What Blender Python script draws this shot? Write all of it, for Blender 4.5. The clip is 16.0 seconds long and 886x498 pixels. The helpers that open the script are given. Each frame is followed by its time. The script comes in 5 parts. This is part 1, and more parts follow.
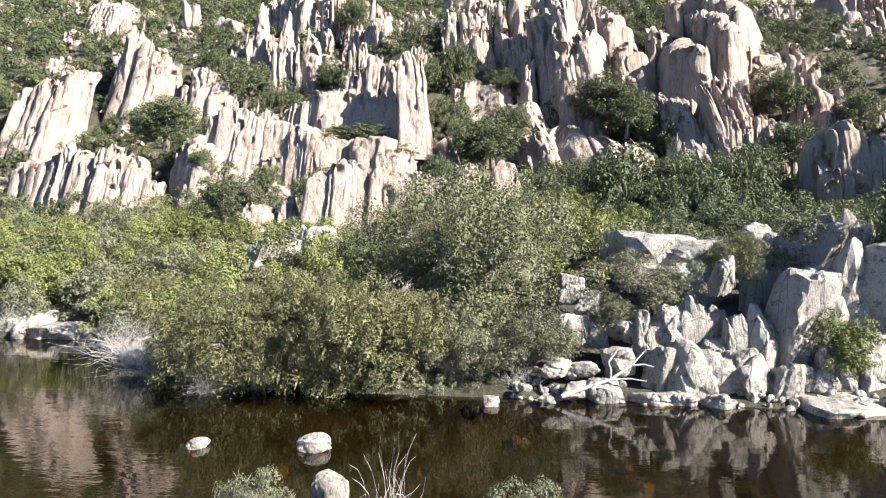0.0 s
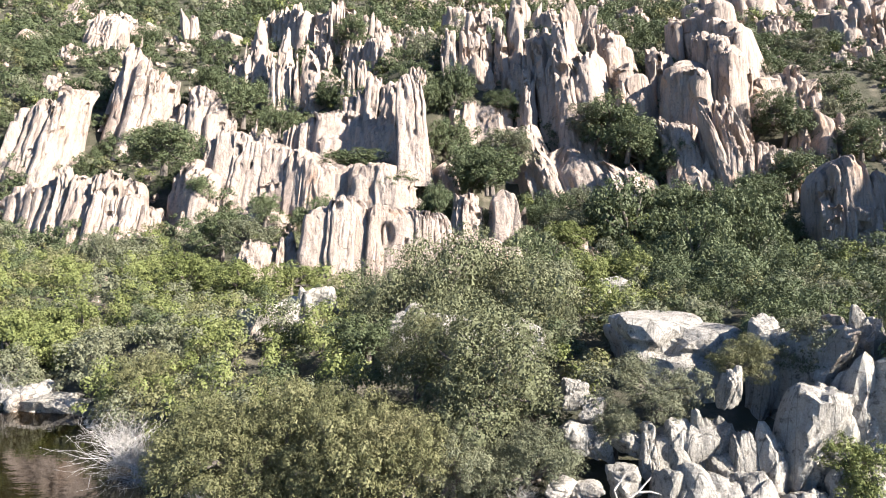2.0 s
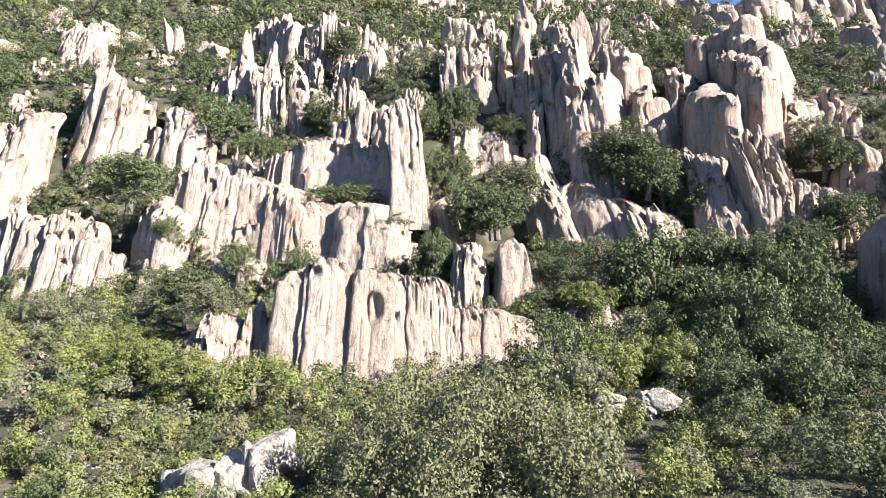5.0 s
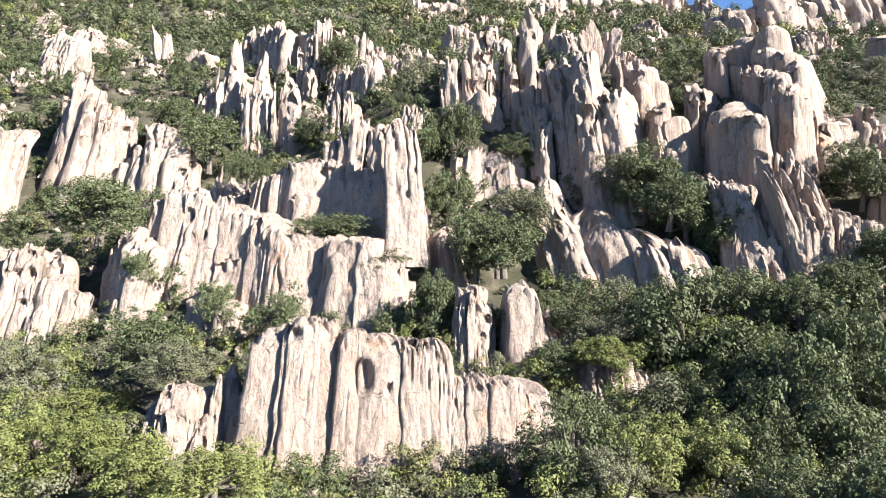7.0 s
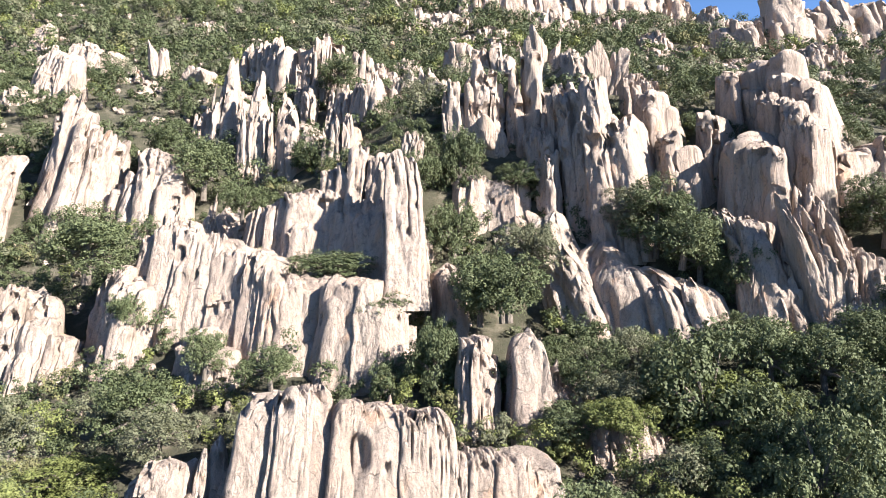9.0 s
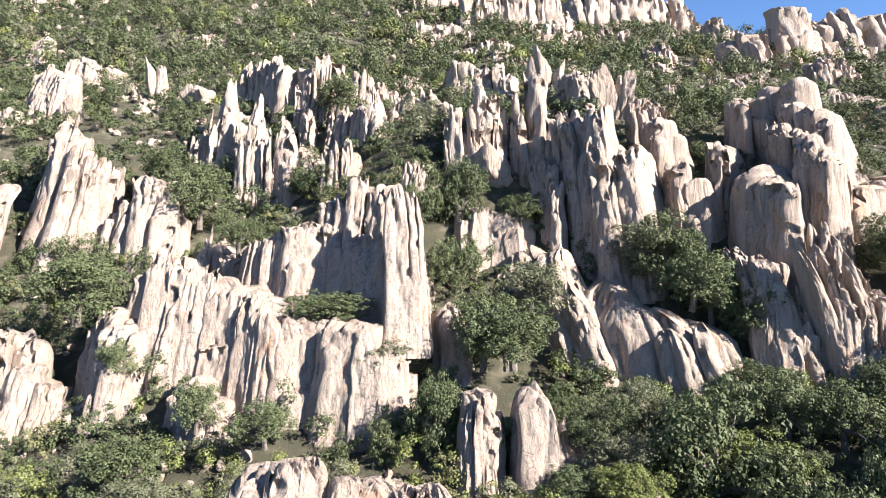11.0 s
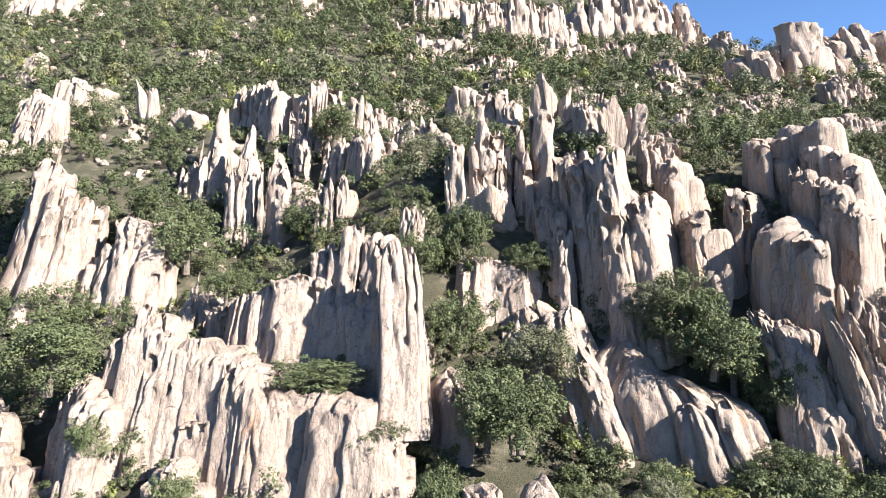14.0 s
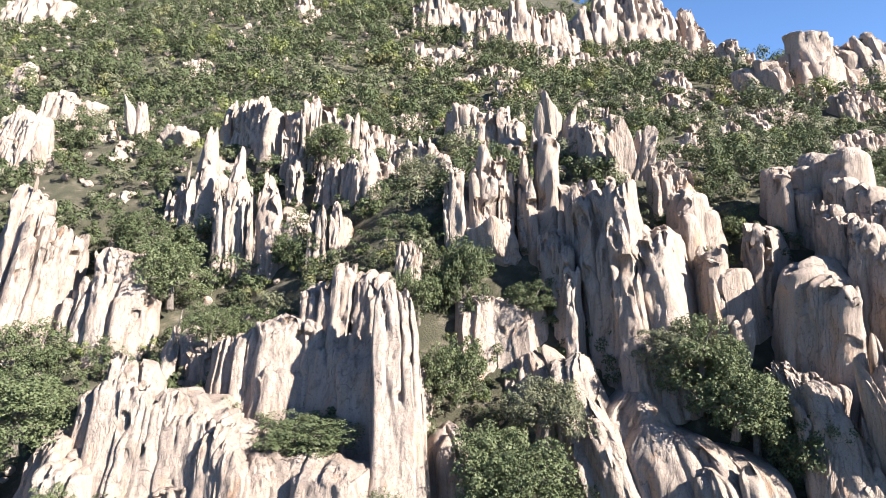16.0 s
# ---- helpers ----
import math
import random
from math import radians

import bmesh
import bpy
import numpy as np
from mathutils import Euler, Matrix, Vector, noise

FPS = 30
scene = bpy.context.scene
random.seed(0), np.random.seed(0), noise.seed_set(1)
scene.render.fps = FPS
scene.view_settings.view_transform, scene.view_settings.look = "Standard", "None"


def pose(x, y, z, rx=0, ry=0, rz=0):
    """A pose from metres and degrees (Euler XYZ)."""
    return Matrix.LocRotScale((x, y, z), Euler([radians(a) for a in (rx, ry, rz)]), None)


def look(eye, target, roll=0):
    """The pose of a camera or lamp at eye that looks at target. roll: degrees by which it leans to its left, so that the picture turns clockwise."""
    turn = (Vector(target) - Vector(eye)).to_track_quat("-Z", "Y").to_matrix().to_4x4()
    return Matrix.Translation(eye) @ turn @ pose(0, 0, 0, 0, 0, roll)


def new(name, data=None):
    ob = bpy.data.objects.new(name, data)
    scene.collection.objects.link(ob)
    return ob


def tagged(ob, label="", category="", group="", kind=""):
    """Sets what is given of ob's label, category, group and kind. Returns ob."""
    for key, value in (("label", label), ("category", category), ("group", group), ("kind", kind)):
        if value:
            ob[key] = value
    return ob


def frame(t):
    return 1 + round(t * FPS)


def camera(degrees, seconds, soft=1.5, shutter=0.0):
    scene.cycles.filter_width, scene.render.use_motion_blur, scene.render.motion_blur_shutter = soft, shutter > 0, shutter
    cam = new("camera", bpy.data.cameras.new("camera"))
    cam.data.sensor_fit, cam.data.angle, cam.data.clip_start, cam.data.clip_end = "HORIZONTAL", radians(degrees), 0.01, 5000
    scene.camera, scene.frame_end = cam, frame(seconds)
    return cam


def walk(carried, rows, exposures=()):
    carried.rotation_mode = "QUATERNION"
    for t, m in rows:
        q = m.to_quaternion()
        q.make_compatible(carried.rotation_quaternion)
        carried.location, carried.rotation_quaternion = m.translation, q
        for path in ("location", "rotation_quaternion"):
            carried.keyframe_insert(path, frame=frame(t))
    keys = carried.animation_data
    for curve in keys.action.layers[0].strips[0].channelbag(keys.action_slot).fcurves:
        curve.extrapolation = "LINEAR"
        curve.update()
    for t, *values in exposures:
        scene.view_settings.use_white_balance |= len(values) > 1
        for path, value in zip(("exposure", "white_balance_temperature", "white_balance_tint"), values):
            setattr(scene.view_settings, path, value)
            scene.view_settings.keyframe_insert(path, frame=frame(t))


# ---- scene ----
cam = camera(67.6, 16.0, soft=1.0)
METRES, EYE, TILT, LEAN, TURN = 60.0, 5.6, 0.0, 0.0, 0.0
ROWS = [
    (0.0, 0.0, 0.0, 0.0, -0.0, 0.0, -0.0),
    (0.5, -0.0002, 0.0001, 0.016, -0.03, -0.03, 0.01),
    (1.0, -0.0005, 0.0004, 0.0351, -0.06, -0.03, 0.01),
    (1.5, -0.0009, 0.0023, 0.0541, -0.08, -0.06, 0.01),
    (2.0, -0.0014, 0.0104, 0.0741, -0.09, -0.05, 0.02),
    (2.5, -0.0016, 0.0246, 0.0933, -0.1, -0.03, 0.04),
    (3.0, -0.0015, 0.0477, 0.1135, -0.11, -0.04, 0.04),
    (3.5, -0.0015, 0.0801, 0.1333, -0.13, -0.06, 0.04),
    (4.0, -0.0003, 0.1236, 0.1535, -0.12, -0.04, 0.03),
    (6.5, 0.0029, 0.3384, 0.2553, -0.06, 0.08, -0.0),
    (7.0, 0.0026, 0.368, 0.276, -0.03, 0.09, -0.01),
    (7.5, 0.0024, 0.3898, 0.2964, 0.03, 0.11, 0.01),
    (8.0, 0.0024, 0.4079, 0.3174, 0.08, 0.15, 0.02),
    (8.5, 0.0026, 0.4227, 0.3382, 0.11, 0.2, 0.01),
    (9.0, 0.0027, 0.437, 0.3598, 0.16, 0.24, 0.02),
    (11.5, 0.0034, 0.5012, 0.464, 0.36, 0.46, 0.08),
    (12.0, 0.0028, 0.5172, 0.4846, 0.38, 0.49, 0.08),
    (12.5, 0.0035, 0.5351, 0.5061, 0.42, 0.5, 0.1),
    (13.0, 0.0045, 0.553, 0.5273, 0.45, 0.5, 0.12),
    (13.5, 0.0049, 0.5739, 0.5492, 0.48, 0.51, 0.11),
    (14.0, 0.006, 0.5949, 0.5708, 0.5, 0.51, 0.13),
    (14.5, 0.0069, 0.6197, 0.5927, 0.52, 0.53, 0.13),
    (15.0, 0.0073, 0.6446, 0.6138, 0.52, 0.54, 0.14),
    (15.5, 0.0086, 0.672, 0.6366, 0.53, 0.53, 0.15),
    (16.0, 0.0098, 0.6995, 0.6577, 0.54, 0.55, 0.15),
]
walk(cam, [(t, pose(0, 0, EYE, TILT, LEAN, TURN) @ pose(METRES * x, METRES * y, METRES * z, 90 + pitch, roll, yaw)) for t, x, y, z, yaw, pitch, roll in ROWS])

# ---- world, sun ----
TO_SUN = Vector((0.74, -0.41, 0.53)).normalized()
world = bpy.data.worlds.new("sky")
scene.world = world
world.use_nodes = True
wn = world.node_tree
sky = wn.nodes.new("ShaderNodeTexSky")
sky.sky_type = "NISHITA"
sky.sun_disc = False
sky.sun_elevation = math.asin(TO_SUN.z)
sky.sun_rotation = math.atan2(TO_SUN.x, TO_SUN.y)
sky.altitude = 3000.0
sky.dust_density = 0.0
sky.ozone_density = 6.0
wn.links.new(sky.outputs[0], wn.nodes["Background"].inputs[0])
wn.nodes["Background"].inputs[1].default_value = 0.048
sun = new("sun", bpy.data.lights.new("sun", "SUN"))
sun.data.energy, sun.data.angle, sun.data.color = 3.75, radians(0.6), (1.0, 0.945, 0.88)
sun.matrix_world = look(TO_SUN * 400, (0, 0, 0))
scene.view_settings.exposure = 2.45


# ---- materials ----
class Nodes:
    """A small helper to wire node materials."""

    def __init__(self, name):
        self.m = bpy.data.materials.new(name)
        self.m.use_nodes = True
        self.t = self.m.node_tree
        self.bsdf = self.t.nodes["Principled BSDF"]

    def add(self, kind, **values):
        n = self.t.nodes.new(kind)
        for k, v in values.items():
            n.inputs[k.replace("_", " ")].default_value = v
        return n

    def link(self, a, b):
        self.t.links.new(a, b)

    def place(self, sx=1.0, sy=1.0, sz=1.0):
        g = self.t.nodes.new("ShaderNodeNewGeometry")
        m = self.t.nodes.new("ShaderNodeMapping")
        m.inputs["Scale"].default_value = (sx, sy, sz)
        self.link(g.outputs["Position"], m.inputs["Vector"])
        return m.outputs[0]

    def noise(self, vec, scale, detail=4.0, rough=0.55):
        n = self.add("ShaderNodeTexNoise", Scale=scale, Detail=detail, Roughness=rough)
        self.link(vec, n.inputs["Vector"])
        return n.outputs["Fac"]

    def ramp(self, fac, stops):
        r = self.t.nodes.new("ShaderNodeValToRGB")
        e = r.color_ramp.elements
        e[0].position, e[0].color = stops[0][0], (*stops[0][1], 1)
        e[1].position, e[1].color = stops[-1][0], (*stops[-1][1], 1)
        for p, c in stops[1:-1]:
            k = e.new(p)
            k.color = (*c, 1)
        self.link(fac, r.inputs[0])
        return r.outputs[0]

    def mix(self, fac, a, b, blend="MIX"):
        n = self.t.nodes.new("ShaderNodeMix")
        n.data_type, n.blend_type = "RGBA", blend
        for v, s in ((fac, n.inputs[0]), (a, n.inputs[6]), (b, n.inputs[7])):
            if isinstance(v, float):
                s.default_value = v
            elif isinstance(v, tuple):
                s.default_value = (*v, 1)
            else:
                self.link(v, s)
        return n.outputs[2]

    def step(self, fac, lo, hi):
        n = self.t.nodes.new("ShaderNodeMapRange")
        n.inputs[1].default_value, n.inputs[2].default_value = lo, hi
        self.link(fac, n.inputs[0])
        return n.outputs[0]

    def bump(self, height, strength, distance):
        n = self.add("ShaderNodeBump", Strength=strength, Distance=distance)
        self.link(height, n.inputs["Height"])
        return n

    def random(self):
        return self.t.nodes.new("ShaderNodeObjectInfo").outputs["Random"]


def granite(name, warm, pale, grey, lichen, streak=0.55, cover=0.58, joints=0.5, seam=1.15):
    """Weathered granite: broad tints, vertical water streaks, lichen and grain."""
    k = Nodes(name)
    broad = k.noise(k.place(1, 1, 0.6), 0.16, 5.0)
    col = k.ramp(broad, [(0.32, pale), (0.5, warm), (0.68, grey)])
    col = k.mix(k.step(k.random(), 0.0, 1.6), col, pale)
    run = k.noise(k.place(1, 1, 0.09), 1.1, 5.0, 0.6)
    col = k.mix(k.step(run, 0.52, 0.78), col, tuple(c * streak for c in grey))
    rust = k.noise(k.place(1, 1, 0.25), 0.35, 4.0)
    col = k.mix(k.step(rust, 0.60, 0.80), col, (0.44, 0.26, 0.16))
    spots = k.noise(k.place(), 2.6, 6.0, 0.7)
    col = k.mix(k.step(spots, cover, cover + 0.12), col, lichen)
    grain = k.noise(k.place(), 14.0, 3.0, 0.7)
    col = k.mix(0.6, col, k.ramp(grain, [(0.3, (0.32, 0.30, 0.28)), (0.7, (0.9, 0.86, 0.8))]), "SOFT_LIGHT")
    # thin upright cracks, stained dark
    edge = None
    for stretch, scale, thin, far in ((0.02, joints, 0.007, 0.46), (0.02, joints * 1.7, 0.006, 0.57)):
        line = k.noise(k.place(1, 1, stretch), scale, 0.0, 0.4)
        off = k.t.nodes.new("ShaderNodeMath")
        off.operation = "SUBTRACT"
        k.link(line, off.inputs[0])
        off.inputs[1].default_value = far
        size = k.t.nodes.new("ShaderNodeMath")
        size.operation = "ABSOLUTE"
        k.link(off.outputs[0], size.inputs[0])
        one = k.step(size.outputs[0], 0.2 * thin, thin)
        if edge is None:
            edge = one
        else:
            both = k.t.nodes.new("ShaderNodeMath")
            both.operation = "MINIMUM"
            k.link(edge, both.inputs[0])
            k.link(one, both.inputs[1])
            edge = both.outputs[0]
    col = k.mix(edge, k.mix(0.5, col, tuple(c * 0.45 * seam for c in lichen)), col)
    speck = k.noise(k.place(), 5.0, 8.0, 0.8)
    col = k.mix(k.step(speck, 0.50, 0.68), col, k.mix(0.45, col, lichen))
    k.link(col, k.bsdf.inputs["Base Color"])
    k.bsdf.inputs["Roughness"].default_value = 0.92
    k.bsdf.inputs["Specular IOR Level"].default_value = 0.2
    ribs = k.noise(k.place(1, 1, 0.14), 1.5, 6.0, 0.62)
    b1 = k.bump(ribs, 0.9, 0.6)
    b2 = k.bump(k.noise(k.place(1, 1, 0.5), 3.0, 6.0, 0.7), 0.6, 0.22)
    k.link(b1.outputs[0], b2.inputs["Normal"])
    b3 = k.bump(k.noise(k.place(), 7.0, 8.0, 0.8), 0.9, 0.11)
    k.link(b2.outputs[0], b3.inputs["Normal"])
    b4 = k.bump(edge, 0.6, 0.12)
    k.link(b3.outputs[0], b4.inputs["Normal"])
    k.link(b4.outputs[0], k.bsdf.inputs["Normal"])
    return k.m


ROCK = granite("pink_granite", (0.305, 0.236, 0.196), (0.335, 0.277, 0.240), (0.262, 0.218, 0.188), (0.160, 0.144, 0.128), 0.5, 0.55)
BANK = granite("river_granite", (0.33, 0.305, 0.27), (0.43, 0.40, 0.36), (0.24, 0.225, 0.20), (0.12, 0.112, 0.10), 0.7, 0.53, 0.5, 2.2)

RUSTY = granite("rusty_river_stone", (0.24, 0.14, 0.05), (0.30, 0.19, 0.09), (0.16, 0.10, 0.05), (0.12, 0.08, 0.04))


def foliage(name, a, b, c):
    """Leaves: tint per leaf and per patch, some light through the blade."""
    k = Nodes(name)
    g = k.t.nodes.new("ShaderNodeNewGeometry")
    dim, lit = [tuple(0.5 * (u + v) for u, v in zip(b, o)) for o in (a, c)]
    col = k.ramp(g.outputs["Random Per Island"], [(0.0, dim), (0.55, b), (1.0, lit)])
    mottle = k.noise(k.place(), 2.2, 5.0, 0.7)
    col = k.mix(k.step(mottle, 0.45, 0.75), col, a)
    patch = k.noise(k.place(), 0.45, 3.0)
    col = k.mix(k.step(patch, 0.50, 0.95), col, c)
    col = k.mix(k.step(k.random(), 0.2, 1.4), col, a)
    k.link(col, k.bsdf.inputs["Base Color"])
    k.bsdf.inputs["Roughness"].default_value = 0.62
    k.bsdf.inputs["Specular IOR Level"].default_value = 0.18
    tr = k.t.nodes.new("ShaderNodeBsdfTranslucent")
    k.link(col, tr.inputs["Color"])
    mx = k.t.nodes.new("ShaderNodeMixShader")
    mx.inputs[0].default_value = 0.14
    k.link(k.bsdf.outputs[0], mx.inputs[1])
    k.link(tr.outputs[0], mx.inputs[2])
    k.link(mx.outputs[0], k.t.nodes["Material Output"].inputs[0])
    return k.m


OAK = foliage("holm_oak_leaves", (0.047, 0.059, 0.027), (0.102, 0.122, 0.057), (0.188, 0.208, 0.113))
LENTISK = foliage("lentisk_leaves", (0.082, 0.097, 0.028), (0.149, 0.166, 0.055), (0.226, 0.234, 0.097))
GREY = foliage("grey_green_leaves", (0.094, 0.099, 0.058), (0.162, 0.164, 0.099), (0.225, 0.222, 0.148))
HEATH = foliage("brown_heath_twigs", (0.083, 0.086, 0.040), (0.140, 0.138, 0.062), (0.217, 0.191, 0.101))
OLIVE = foliage("wild_olive_leaves", (0.085, 0.090, 0.045), (0.149, 0.154, 0.082), (0.220, 0.220, 0.129))


def bark(name, a, b):
    k = Nodes(name)
    n = k.noise(k.place(1, 1, 0.3), 9.0, 5.0)
    k.link(k.ramp(n, [(0.35, a), (0.65, b)]), k.bsdf.inputs["Base Color"])
    k.bsdf.inputs["Roughness"].default_value = 0.95
    k.link(k.bump(n, 0.6, 0.03).outputs[0], k.bsdf.inputs["Normal"])
    return k.m


BARK = bark("dark_bark", (0.07, 0.055, 0.045), (0.17, 0.145, 0.12))
DEAD = bark("bleached_wood", (0.26, 0.235, 0.21), (0.48, 0.45, 0.41))

k = Nodes("hillside_earth")
n1 = k.noise(k.place(), 0.35, 6.0)
n2 = k.noise(k.place(), 3.0, 6.0, 0.7)
# dark greenish tones put undergrowth shade into the earth between bushes
earth = k.ramp(n1, [(0.30, (0.03, 0.030, 0.016)), (0.52, (0.055, 0.048, 0.030)), (0.70, (0.15, 0.125, 0.092))])
earth = k.mix(k.step(n2, 0.45, 0.7), earth, (0.042, 0.044, 0.02))
k.link(earth, k.bsdf.inputs["Base Color"])
k.bsdf.inputs["Roughness"].default_value = 1.0
k.link(k.bump(n2, 0.9, 0.3).outputs[0], k.bsdf.inputs["Normal"])
EARTH = k.m

# river water: mirror at a slant, clear and tea-brown from above
k = Nodes("tea_brown_water")
k.t.nodes.remove(k.bsdf)
fres = k.add("ShaderNodeFresnel", IOR=1.6)
gloss = k.add("ShaderNodeBsdfGlossy", Roughness=0.015)
clear = k.t.nodes.new("ShaderNodeBsdfTransparent")
clear.inputs[0].default_value = (0.11, 0.072, 0.021, 1)
mx = k.t.nodes.new("ShaderNodeMixShader")
wave = k.bump(k.noise(k.place(1, 1.6, 1), 1.3, 3.0), 0.10, 0.06)
for s in (fres, gloss):
    k.link(wave.outputs[0], s.inputs["Normal"])
k.link(fres.outputs[0], mx.inputs[0])
k.link(clear.outputs[0], mx.inputs[1])
k.link(gloss.outputs[0], mx.inputs[2])
k.link(mx.outputs[0], k.t.nodes["Material Output"].inputs[0])
WATER = k.m


# ---- small builders ----
def mesh_from(name, verts, faces, material, smooth=False):
    me = bpy.data.meshes.new(name)
    me.from_pydata([tuple(v) for v in verts], [], [tuple(f) for f in faces])
    me.materials.append(material)
    if smooth:
        me.shade_smooth()
    return me


def loose_mesh(name, verts, material, sides=3):
    """A mesh of loose triangles, straight from an array of their corners."""
    me = bpy.data.meshes.new(name)
    n = len(verts)
    me.vertices.add(n)
    me.vertices.foreach_set("co", np.asarray(verts, dtype=np.float32).ravel())
    me.loops.add(n)
    me.loops.foreach_set("vertex_index", np.arange(n, dtype=np.int32))
    me.polygons.add(n // sides)
    me.polygons.foreach_set("loop_start", np.arange(0, n, sides, dtype=np.int32))
    me.update(calc_edges=True)
    me.materials.append(material)
    return me


def empty(name, at, label, category, group=""):
    ob = new(name)
    ob.location = at
    ob.empty_display_size = 0.2
    return tagged(ob, label, category, group)


def child(name, me, parent, m, label=""):
    ob = new(name, me)
    ob.parent = parent
    ob.matrix_basis = m
    return tagged(ob, label)


# ---- ground ----
GX = [-220, -110, -65, -35, -8, 18, 45, 95, 190]
GY = [30, 45, 62, 80, 100, 115, 132, 155, 190, 260, 360]
LATTICE = [[1.6, 2.8, 4.2, 6.5, 11.4, 18.1, 28.6, 39.9, 52.2, 90.5, 152.3],
           [1.2, 2.4, 3.6, 5.0, 7.5, 13.0, 24.8, 47.5, 66.5, 91.0, 160.0],
           [0.9, 1.8, 3.8, 5.2, 7.0, 13.0, 24.8, 39.8, 62.9, 99.9, 157.7],
           [1.0, 2.0, 3.2, 5.5, 10.5, 18.0, 26.5, 36.5, 68.0, 100.0, 157.6],
           [1.2, 4.0, 3.4, 4.2, 12.0, 17.5, 36.0, 53.5, 68.8, 92.0, 157.0],
           [2.7, 5.5, 4.6, 5.4, 11.8, 16.8, 34.5, 56.5, 70.0, 97.6, 153.0],
           [5.5, 6.5, 7.2, 9.0, 13.0, 22.5, 44.0, 58.0, 69.4, 97.1, 139.0],
           [5.5, 6.5, 8.0, 12.0, 20.0, 33.0, 45.0, 54.6, 64.0, 96.0, 142.3],
           [1.8, 3.6, 6.2, 9.6, 15.1, 22.7, 32.7, 43.5, 60.0, 98.0, 135.4]]

HEIGHTS = np.array(LATTICE)
SHORE_X = [-90, -45, -22, -17, -11, -5, 2, 8, 14, 22, 60]
SHORE_Y = [52, 44, 41, 34, 27, 26, 25, 24.2, 22.6, 21.5, 19]


def shore(x):
    return np.interp(x, SHORE_X, SHORE_Y)


def ground(x, y):
    """Height of the hillside, river banks and river bed at x, y."""
    x, y = np.broadcast_arrays(np.asarray(x, float), np.asarray(y, float))
    crest = np.interp(x, [-100, 40, 88, 108, 150, 220], [560, 620, 600, 345, 285, 275])
    xc, yc = np.clip(x, GX[0], GX[-1] - 1e-3), np.clip(np.minimum(y, crest), GY[0], GY[-1] - 1e-3)
    i = np.clip(np.searchsorted(GX, xc, side="right") - 1, 0, len(GX) - 2)
    j = np.clip(np.searchsorted(GY, yc, side="right") - 1, 0, len(GY) - 2)
    gx, gy = np.array(GX, float), np.array(GY, float)
    u, v = (xc - gx[i]) / (gx[i + 1] - gx[i]), (yc - gy[j]) / (gy[j + 1] - gy[j])
    hill = (HEIGHTS[i, j] * (1 - u) + HEIGHTS[i + 1, j] * u) * (1 - v) + (HEIGHTS[i, j + 1] * (1 - u) + HEIGHTS[i + 1, j + 1] * u) * v
    down = np.clip(y - crest, 0, None)
    hill = hill + 0.56 * np.clip(np.minimum(y, crest) - 360, 0, None) - 0.5 * down
    hill = np.where(down > 0, np.maximum(hill, -5), hill)
    hill = hill + 0.5 * np.sin(x * 0.31 + 1.3 * np.sin(y * 0.17)) * np.sin(y * 0.23 + 0.7) * np.clip((y - 45) / 30, 0, 1)
    # an unseen shoulder added to the hill on the right, to shade the gully
    hill = hill + 49 * np.exp(-((x - 100) / 22) ** 2 - ((y - 58) / np.where(y < 58, 24.0, 26.0)) ** 2)
    s = shore(x)
    rise = np.clip((y - s) / 9.0, 0, 1)
    far = np.where(y > s, rise * rise * (3 - 2 * rise) * np.maximum(hill - 0.35, 0) + 0.35 * np.clip((y - s) / 0.6, 0, 1), 0)
    near_edge = 11.2 + 0.35 * np.sin(x * 0.5) + 0.25 * np.sin(x * 1.37 + 1) + 0.15 * np.sin(x * 3.1)
    near = np.clip((near_edge - y) / 6.0, 0, 1) * 2.0
    bed = -1.3 * np.clip(np.minimum((s - y) / 3.5, (y - near_edge) / 2.5), 0, 1)
    return np.where(y > s, far, np.where(y < near_edge, near, bed))


def ground_z(x, y):
    return float(ground(x, y))


def sheet(xs, ys):
    X, Y = np.meshgrid(xs, ys)
    Z = ground(X, Y)
    nx, ny = len(xs), len(ys)
    verts = np.stack([X.ravel(), Y.ravel(), Z.ravel()], 1)
    idx = np.arange(nx * ny).reshape(ny, nx)
    faces = np.stack([idx[:-1, :-1], idx[:-1, 1:], idx[1:, 1:], idx[1:, :-1]], -1).reshape(-1, 4)
    return verts, faces


gxs = np.concatenate([[-3000, -1200, -600], np.arange(-340, -80, 8.0), np.arange(-80, 80, 1.3), np.arange(80, 341, 8.0), [600, 1200, 3000]])
gys = np.concatenate([[-3000, -800, -200, -60], np.arange(-20, 60, 0.7), np.arange(60, 200, 1.6), np.arange(200, 600, 7.0), [700, 1400, 3000]])
gv, gf = sheet(gxs, gys)
tagged(new("ground", mesh_from("ground", gv.tolist(), gf.tolist(), EARTH, True)), "dry earth on a steep rocky hillside, darkened to read as shaded undergrowth", "ground", kind="structure")
wv = [(-300, 4, 0), (300, 4, 0), (300, 70, 0), (-300, 70, 0)]
water = tagged(new("water", mesh_from("water", wv, [(0, 1, 2, 3)], WATER)), "still tea-brown river pool with mirror reflections", "river", kind="structure")
water.visible_shadow = False


